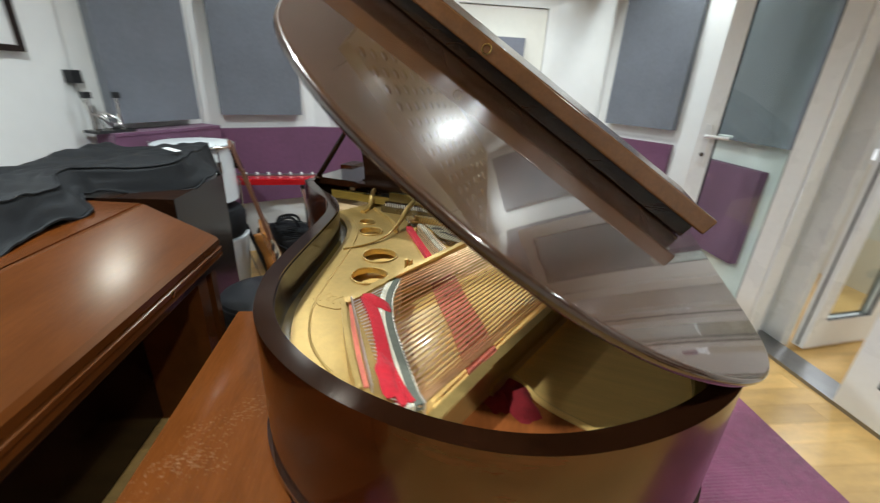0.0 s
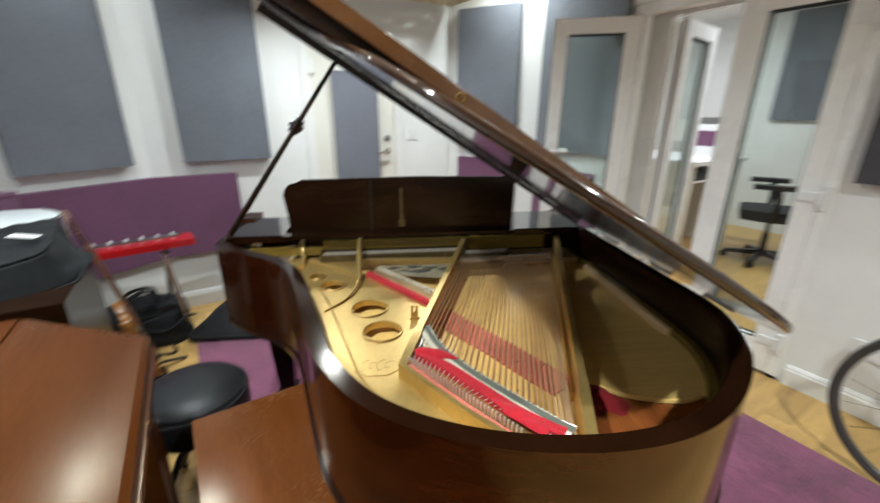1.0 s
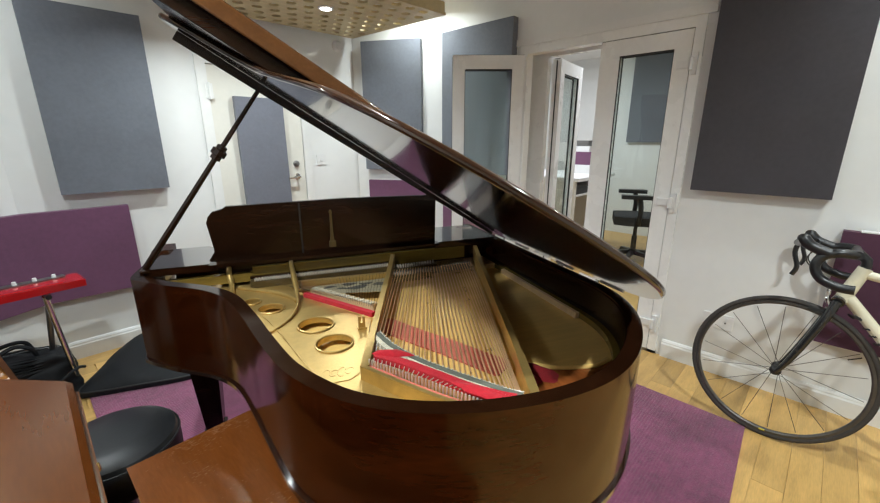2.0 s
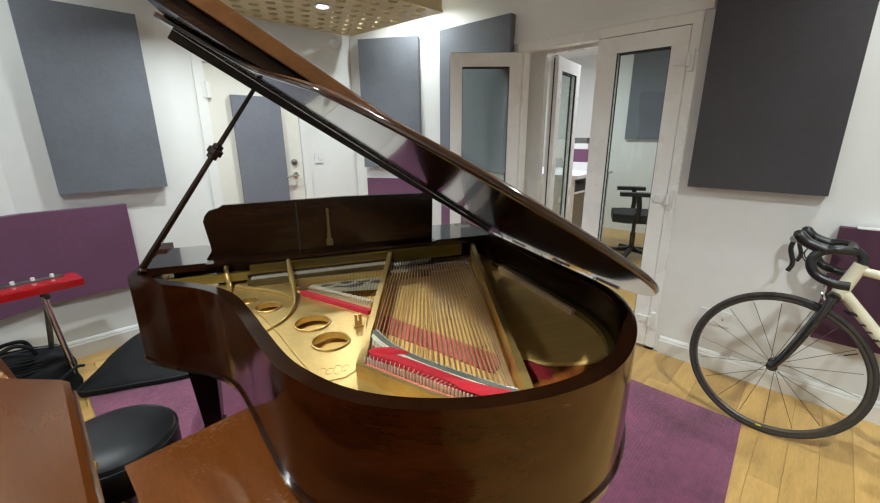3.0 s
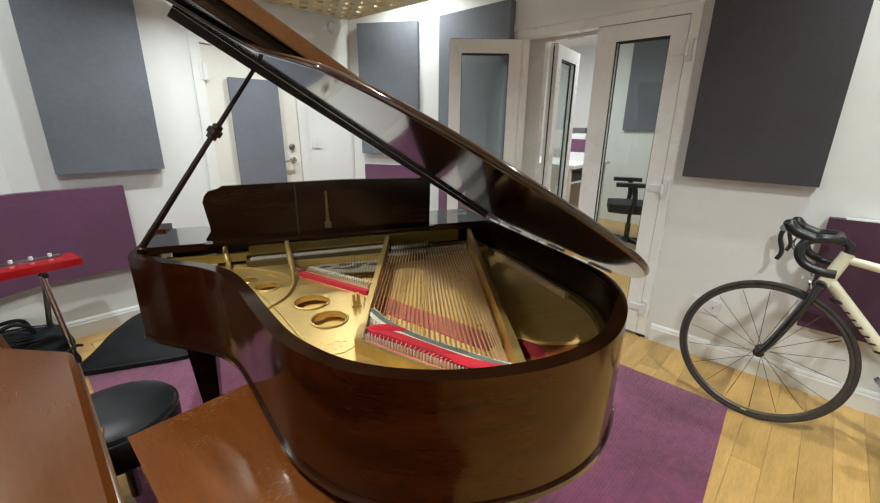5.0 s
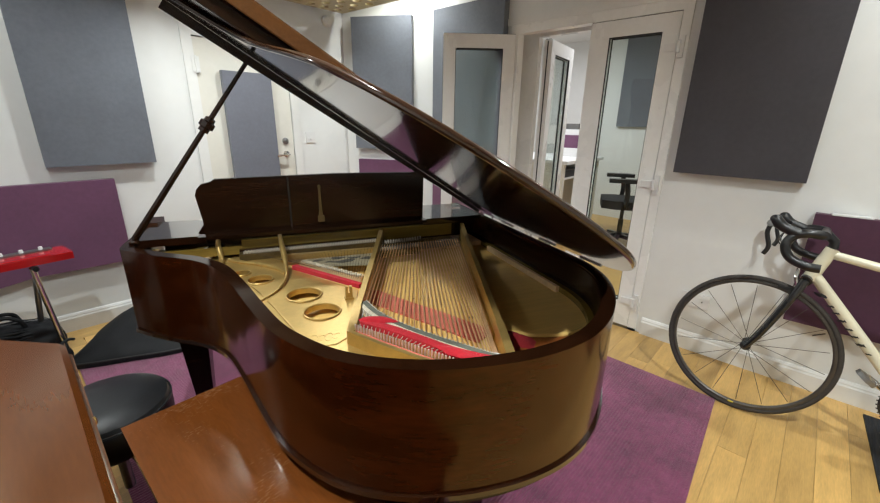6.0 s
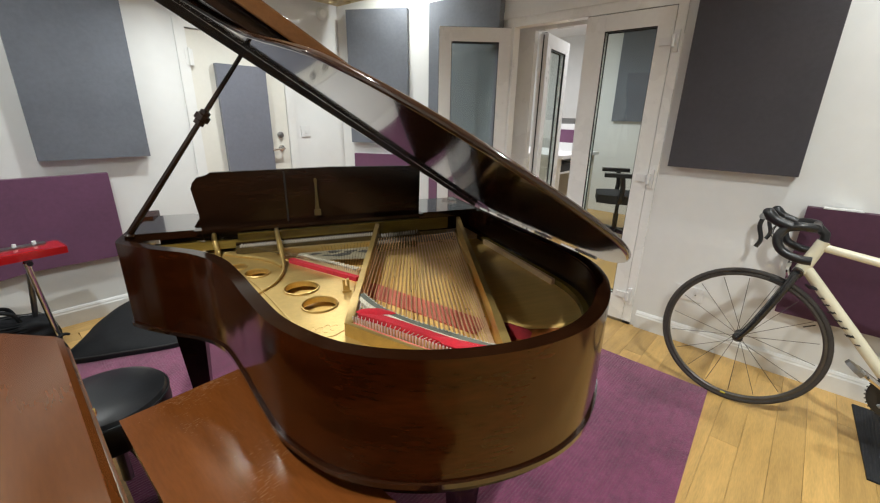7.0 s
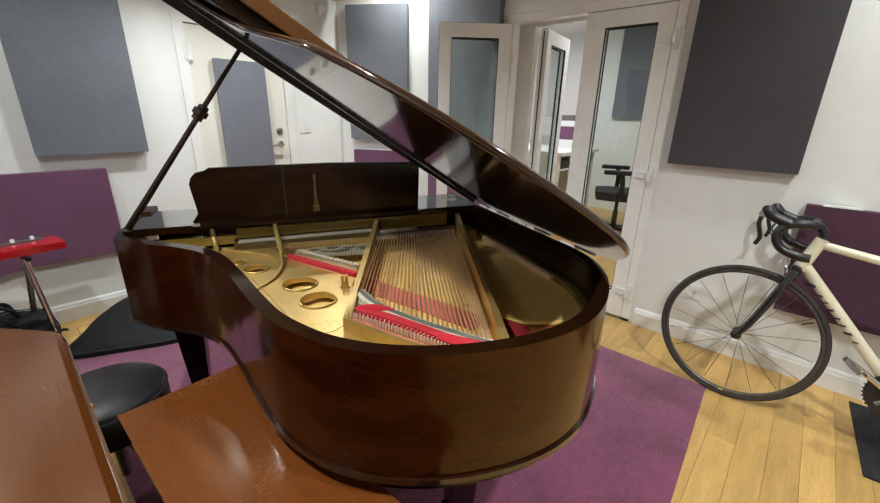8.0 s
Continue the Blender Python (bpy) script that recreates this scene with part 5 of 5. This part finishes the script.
part("column", tube([(0, 0, 0.12), (0, 0, 0.32)], 0.016, 12), "dull_steel", stool)
for k in range(4):
    a = math.pi / 2 * k + 0.5
    c, s = math.cos(a), math.sin(a)
    part("leg", tube(spline([(0.015 * c, 0.015 * s, 0.30), (0.08 * c, 0.08 * s, 0.24), (0.16 * c, 0.16 * s, 0.10), (0.20 * c, 0.20 * s, 0.022)], 5), 0.011, 8), "black", stool, smooth=True)
    part("rubber_foot", lathe([(0.014, 0.0095), (0.016, 0.028), (0.011, 0.032)], 12, m=pose(0.20 * c, 0.20 * s, 0)), "gasket", stool)

# ---- small stand on the ledge at the corner, wall box ----
ledge = thing("wall_ledge", "purple cloth-covered ledge along the corner wall", "ledge", pose(-1.50, 3.22, 0, 0, 0, 62.6))
part("ledge_box", box(-0.66, -0.01, -0.16, -0.001, 0.40, 0.955), "purple_cloth", ledge, bevel=0.01)
part("ledge_top", box(-0.66, -0.01, -0.165, -0.001, 0.956, 0.972), "purple_cloth", ledge, bevel=0.003)
mst = thing("cup_rack", "chrome and black two-post desktop stand", "stand", pose(-1.715, 2.63, 0.972, 0, 0, 62))
part("base", box(-0.10, 0.10, -0.05, 0.05, 0.0, 0.014), "black", mst, bevel=0.004)
for x in (-0.075, 0.06):
    part("post", tube([(x, 0, 0.012), (x, 0, 0.20)], 0.009, 10), "steel", mst, smooth=True)
    part("clamp", box(x - 0.018, x + 0.018, -0.015, 0.015, 0.17, 0.20), "black", mst, bevel=0.004)
for k in range(3):
    part("loop", tube(spline([(-0.07 + 0.03 * k, 0.0, 0.10), (-0.04 + 0.03 * k, -0.03, 0.07), (0.0 + 0.02 * k, -0.02, 0.03), (0.05, 0, 0.05 + 0.02 * k)], 5), 0.005, 8), "steel", mst, smooth=True)
wb = thing("wall_box", "small black box fixed to the wall with its cable", "wall box", pose(LEFT, 2.59, 1.24, 0, 0, 90))
part("box_body", box(-0.035, 0.035, -0.035, 0, -0.03, 0.03), "black", wb, bevel=0.005)
part("cable", tube(spline([(0.0, -0.015, -0.03), (0.01, -0.03, -0.12), (0.04, -0.06, -0.20), (0.03, -0.09, -0.26)], 6), 0.003, 6), "black", wb)
pic = thing("framed_print", "dark-framed print hanging on the white wall", "picture", pose(LEFT, 2.105, 1.335, 0, 0, 90))
part("frame", holed_board([(-0.25, 0), (0.25, 0), (0.25, 0.5), (-0.25, 0.5)], [[(-0.225, 0.025), (0.225, 0.025), (0.225, 0.475), (-0.225, 0.475)]], 0.0, 0.022), "mahogany_dark", pic, m=pose(0, 0, 0, 90))
part("sheet", box(-0.228, 0.228, -0.008, -0.002, 0.022, 0.478), "white_plastic", pic)

# ---- bicycle leaning on the wall ----
LEAN = 7.0
bike = thing("bicycle", "cream road bicycle with drop handlebars leaning on the wall", "bicycle", pose(1.392, 0.390, 0, 0, LEAN, -1.5))
# local y ahead (front hub at 0, 0, R), local z up
R = 0.334


def wheel(y, name="wheel"):
    w = part(name, tube([(0, y + (R - 0.012) * math.cos(a), R + (R - 0.0115) * math.sin(a)) for a in np.linspace(0, 2 * math.pi, 72, endpoint=False)], 0.0115, 10, closed=True), "tyre", bike, "black road tyre on its wheel", smooth=True)
    bm = bmesh.new()
    n = 72
    prof = [(-0.009, R - 0.021), (0.009, R - 0.021), (0.0095, R - 0.031), (0.005, R - 0.037), (-0.005, R - 0.037), (-0.0095, R - 0.031)]
    rows = [[bm.verts.new((x, y + r * math.cos(2 * math.pi * k / n), R + r * math.sin(2 * math.pi * k / n))) for x, r in prof] for k in range(n)]
    for k in range(n):
        for j in range(6):
            bm.faces.new((rows[k][j], rows[k][(j + 1) % 6], rows[(k + 1) % n][(j + 1) % 6], rows[(k + 1) % n][j]))
    part("rim", bm, "rim_alloy", w, smooth=True)
    part("hub", lathe([(0.008, -0.05), (0.022, -0.036), (0.022, -0.03), (0.013, -0.025), (0.013, 0.025), (0.022, 0.03), (0.022, 0.036), (0.008, 0.05)], 18, m=pose(0, y, R, 0, 90, 0)), "black", w, smooth=True)
    for k in range(18):
        a = 2 * math.pi * k / 18 + 0.1
        s = 1 if k % 2 else -1
        b = a + (0.35 if (k // 2) % 2 else -0.35)
        part("spoke", tube([(s * 0.033, y + 0.021 * math.cos(b), R + 0.021 * math.sin(b)), (0, y + (R - 0.046) * math.cos(a), R + (R - 0.046) * math.sin(a))], 0.0013, 5), "rim_alloy", w)
    part("valve", tube([(0, y + (R - 0.046) * math.cos(2.6), R + (R - 0.046) * math.sin(2.6)), (0, y + (R - 0.09) * math.cos(2.6), R + (R - 0.09) * math.sin(2.6))], 0.003, 6), "black", w)
    part("yellow_mark", tube([(0.0095 * 0 - 0.0098, y + (R - 0.030) * math.cos(a), R + (R - 0.030) * math.sin(a)) for a in np.linspace(-1.62, -1.55, 5)], 0.004, 6), "yellow", w)
    return w


wheel(0.0)
wheel(-0.985)
HB, HT = Vector((0, -0.142, 0.70)), Vector((0, -0.185, 0.845))
BB, ST, RA = Vector((0, -0.542, 0.288)), Vector((0, -0.735, 0.80)), Vector((0, -0.985, R))
part("head_tube", tube([HB, HT], 0.024, 14, radii=[0.027, 0.024]), "cream", bike, smooth=True)
dt = part("down_tube", tube([HB + Vector((0, -0.01, 0.025)), BB], 0.022, 14), "cream", bike, smooth=True)
part("top_tube", tube([HT + Vector((0, 0.0, -0.025)), ST + Vector((0, 0.01, -0.05))], 0.0175, 14), "cream", bike, smooth=True)
part("seat_tube", tube([BB, ST], 0.0165, 14), "cream", bike, smooth=True)
for s in (-1, 1):
    part("chain_stay", tube([BB + Vector((s * 0.02, 0, 0)), RA + Vector((s * 0.06, 0, 0))], 0.010, 10), "cream", bike, smooth=True)
    part("seat_stay", tube([ST + Vector((s * 0.012, 0, -0.06)), RA + Vector((s * 0.06, 0, 0))], 0.008, 10), "cream", bike, smooth=True)
    part("fork_blade", tube(spline([(s * 0.03, -0.132, 0.695), (s * 0.042, -0.105, 0.60), (s * 0.05, -0.05, 0.44), (s * 0.054, -0.018, R + 0.03), (s * 0.054, 0.0, R)], 5), 0.013, 10, radii=[0.019 - 0.0105 * k / 20 for k in range(21)]), "carbon", bike, "black carbon fork blade", smooth=True)
part("fork_crown", tube([(-0.036, -0.134, 0.692), (0.0, -0.137, 0.705), (0.036, -0.134, 0.692)], 0.022, 10), "carbon", bike, smooth=True)
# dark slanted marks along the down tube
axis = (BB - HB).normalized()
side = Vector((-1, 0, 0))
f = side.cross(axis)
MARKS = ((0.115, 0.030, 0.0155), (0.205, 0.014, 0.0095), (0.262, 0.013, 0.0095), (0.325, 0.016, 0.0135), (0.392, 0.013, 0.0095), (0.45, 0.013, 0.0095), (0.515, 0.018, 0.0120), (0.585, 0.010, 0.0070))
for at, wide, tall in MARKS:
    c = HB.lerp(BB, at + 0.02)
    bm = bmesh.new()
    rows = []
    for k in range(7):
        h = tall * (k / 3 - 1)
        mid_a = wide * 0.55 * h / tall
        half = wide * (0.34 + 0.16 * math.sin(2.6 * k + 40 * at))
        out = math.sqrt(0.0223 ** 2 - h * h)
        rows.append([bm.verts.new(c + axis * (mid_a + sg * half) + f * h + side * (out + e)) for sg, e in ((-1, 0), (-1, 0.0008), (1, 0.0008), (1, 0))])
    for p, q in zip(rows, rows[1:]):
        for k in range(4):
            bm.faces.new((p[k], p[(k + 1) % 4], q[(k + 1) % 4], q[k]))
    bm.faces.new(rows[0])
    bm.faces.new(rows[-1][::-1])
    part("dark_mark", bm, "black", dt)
# steering: stem, drop bar, hoods, levers
Y0 = -0.15
part("stem", tube([HT, HT + Vector((0, 0.002, 0.03)), Vector((0, Y0, 0.905))], 0.018, 12), "black", bike, smooth=True)
hb = part("handlebar", tube([(-0.20, Y0, 0.905), (0.20, Y0, 0.905)], 0.016, 12), "black", bike, smooth=True)
for s in (-1, 1):
    drop = spline([(s * 0.185, Y0, 0.905), (s * 0.205, Y0 + 0.05, 0.905), (s * 0.205, Y0 + 0.09, 0.888), (s * 0.208, Y0 + 0.108, 0.845), (s * 0.21, Y0 + 0.085, 0.80), (s * 0.212, Y0 + 0.03, 0.778), (s * 0.212, Y0 - 0.015, 0.777)], 6)
    part("drop", tube(drop, 0.0175, 10), "black", hb, "black taped handlebar drop", smooth=True)
    part("brake_hood", tube(spline([(s * 0.205, Y0 + 0.075, 0.898), (s * 0.206, Y0 + 0.125, 0.915), (s * 0.206, Y0 + 0.155, 0.937), (s * 0.206, Y0 + 0.163, 0.962)], 4), 0.02, 10, radii=[0.02] * 6 + [0.0215, 0.0225, 0.0225, 0.022, 0.02, 0.016, 0.008]), "black", hb, smooth=True)
    part("brake_lever", tube(spline([(s * 0.206, Y0 + 0.170, 0.928), (s * 0.206, Y0 + 0.176, 0.885), (s * 0.206, Y0 + 0.160, 0.83), (s * 0.204, Y0 + 0.17, 0.795)], 5), 0.0085, 8), "black", hb, "black brake lever", smooth=True)
    part("lever_cap", lathe([(0.012, -0.013), (0.015, 0.0), (0.01, 0.013)], 12, m=pose(s * 0.206, Y0 + 0.172, 0.925, 0, 90, 0)), "dull_steel", hb)
    part("brake_cable", tube(spline([(s * 0.2, Y0 + 0.14, 0.93), (s * 0.15, Y0 + 0.12, 0.91), (s * 0.05, -0.01, 0.84), (s * 0.01, -0.10, 0.76)], 6), 0.0025, 6), "black", hb)
br = part("brake_caliper", tube(spline([(-0.03, -0.115, 0.66), (-0.034, -0.10, 0.70), (0.0, -0.10, 0.735), (0.034, -0.10, 0.70), (0.03, -0.115, 0.66)], 5), 0.008, 8), "steel", bike, "silver front brake caliper", smooth=True)
part("brake_pad", box(-0.02, -0.011, -0.10, -0.05, 0.636, 0.648), "gasket", br)
part("brake_pad", box(0.011, 0.02, -0.10, -0.05, 0.636, 0.648), "gasket", br)
# crank, chainring and pedals
ck = part("chainring", lathe([(0.062, -0.003), (0.090, -0.003), (0.094, 0.0), (0.090, 0.003), (0.062, 0.003), (0.062, -0.003)], 40, m=pose(-0.055, BB.y, BB.z, 0, 90, 0)), "black", bike)
for k in range(36):
    a = 2 * math.pi * k / 36
    part("tooth", box(-0.0012, 0.0012, 0.092, 0.0985, -0.0025, 0.0025, m=pose(-0.055, BB.y, BB.z) @ pose(0, 0, 0, math.degrees(a))), "black", ck)
for k in range(5):
    a = 2 * math.pi * k / 5 + 0.46
    part("spider_arm", tube([(-0.06, BB.y, BB.z), (-0.058, BB.y + 0.07 * math.cos(a), BB.z + 0.07 * math.sin(a))], 0.0085, 8), "dull_steel", ck, smooth=True)
part("crank_arm", tube([(-0.07, BB.y, BB.z), (-0.074, BB.y + 0.075, BB.z + 0.045), (-0.080, BB.y + 0.145, BB.z + 0.088)], 0.011, 10, radii=[0.017, 0.012, 0.011]), "steel", ck, "polished silver crank arm", smooth=True)
part("crank_arm", tube([(0.07, BB.y, BB.z), (0.078, BB.y - 0.15, BB.z - 0.075)], 0.011, 8), "steel", ck, smooth=True)
PM = pose(-0.088, BB.y + 0.145, BB.z + 0.088, 35)
pd = part("pedal", prism([(0.0, -0.022), (-0.03, -0.030), (-0.058, -0.022), (-0.062, 0.012), (-0.045, 0.040), (-0.018, 0.044), (0.0, 0.020)], -0.008, 0.009, m=PM), "dull_steel", bike, "silver clipless pedal", bevel=0.004, smooth=True)
part("pedal_axle", tube([PM @ Vector((0.012, 0, 0)), PM @ Vector((-0.055, 0, 0))], 0.0105, 12), "steel", pd, smooth=True)
part("pedal_cage", tube(spline([PM @ Vector(q) for q in ((-0.008, -0.018, 0.010), (-0.03, -0.042, 0.006), (-0.052, -0.018, 0.010))], 5), 0.004, 8), "steel", pd, smooth=True)
part("seat_post", tube([ST, ST + Vector((0, -0.03, 0.13))], 0.0135, 12), "carbon", bike)
part("saddle", prism([(-0.07, -0.86), (0.07, -0.86), (0.045, -0.76), (0.02, -0.62), (-0.02, -0.62), (-0.045, -0.76)], 0.92, 0.955), "leather", bike, bevel=0.012, smooth=True)

mat = thing("door_mat", "black ribbed rubber mat lying on the oak floor", "mat", pose(0, 0, 0))
part("mat_sheet", prism([(1.77, -0.10), (1.20, -0.125), (1.23, -0.95), (1.79, -0.93)], 0.0, 0.008), "mat_black", mat, bevel=0.002)
card = thing("paper_slip", "small white card lying on top of the purple panel", "card", pose(1.815, 0.16, 0.931, 0, 0, 8))
part("sheet", box(-0.02, 0.02, -0.07, 0.07, 0, 0.006), "white_plastic", card)
# ---- floor boards ----
rng = random.Random(7)
W = 0.1055
boards = {}
y = FRONT - 0.028
while y < BACK - 0.01:
    x = LEFT - rng.uniform(0, 0.9)
    while x < RIGHT - 0.001:
        length = rng.choice((1.1, 1.4, 1.8))
        x0, x1 = max(x, LEFT + 0.001), min(x + length, RIGHT - 0.001)
        if x1 - x0 > 0.06:
            w = min(W, BACK - y)
            key = (round(x1 - x0, 2), round(w, 3))
            if key not in boards:
                bm = box(0.0003, key[0] - 0.0002, 0.0002, key[1] - 0.0002, -0.0138, 0.0)
                for f in bm.faces:
                    f.smooth = False
                me = bpy.data.meshes.new("floor_board")
                bmesh.ops.bevel(bm, geom=[e for e in bm.edges if all(v.co.z > -0.005 for v in e.verts)], offset=0.0003, segments=1, affect="EDGES")
                bm.to_mesh(me)
                bm.free()
                me.materials.append(M["oak"])
                boards[key] = me
            ob = new("floor_board", boards[key])
            ob.parent = floor
            ob.location = (x0, y, 0)
        x += length
    y += W
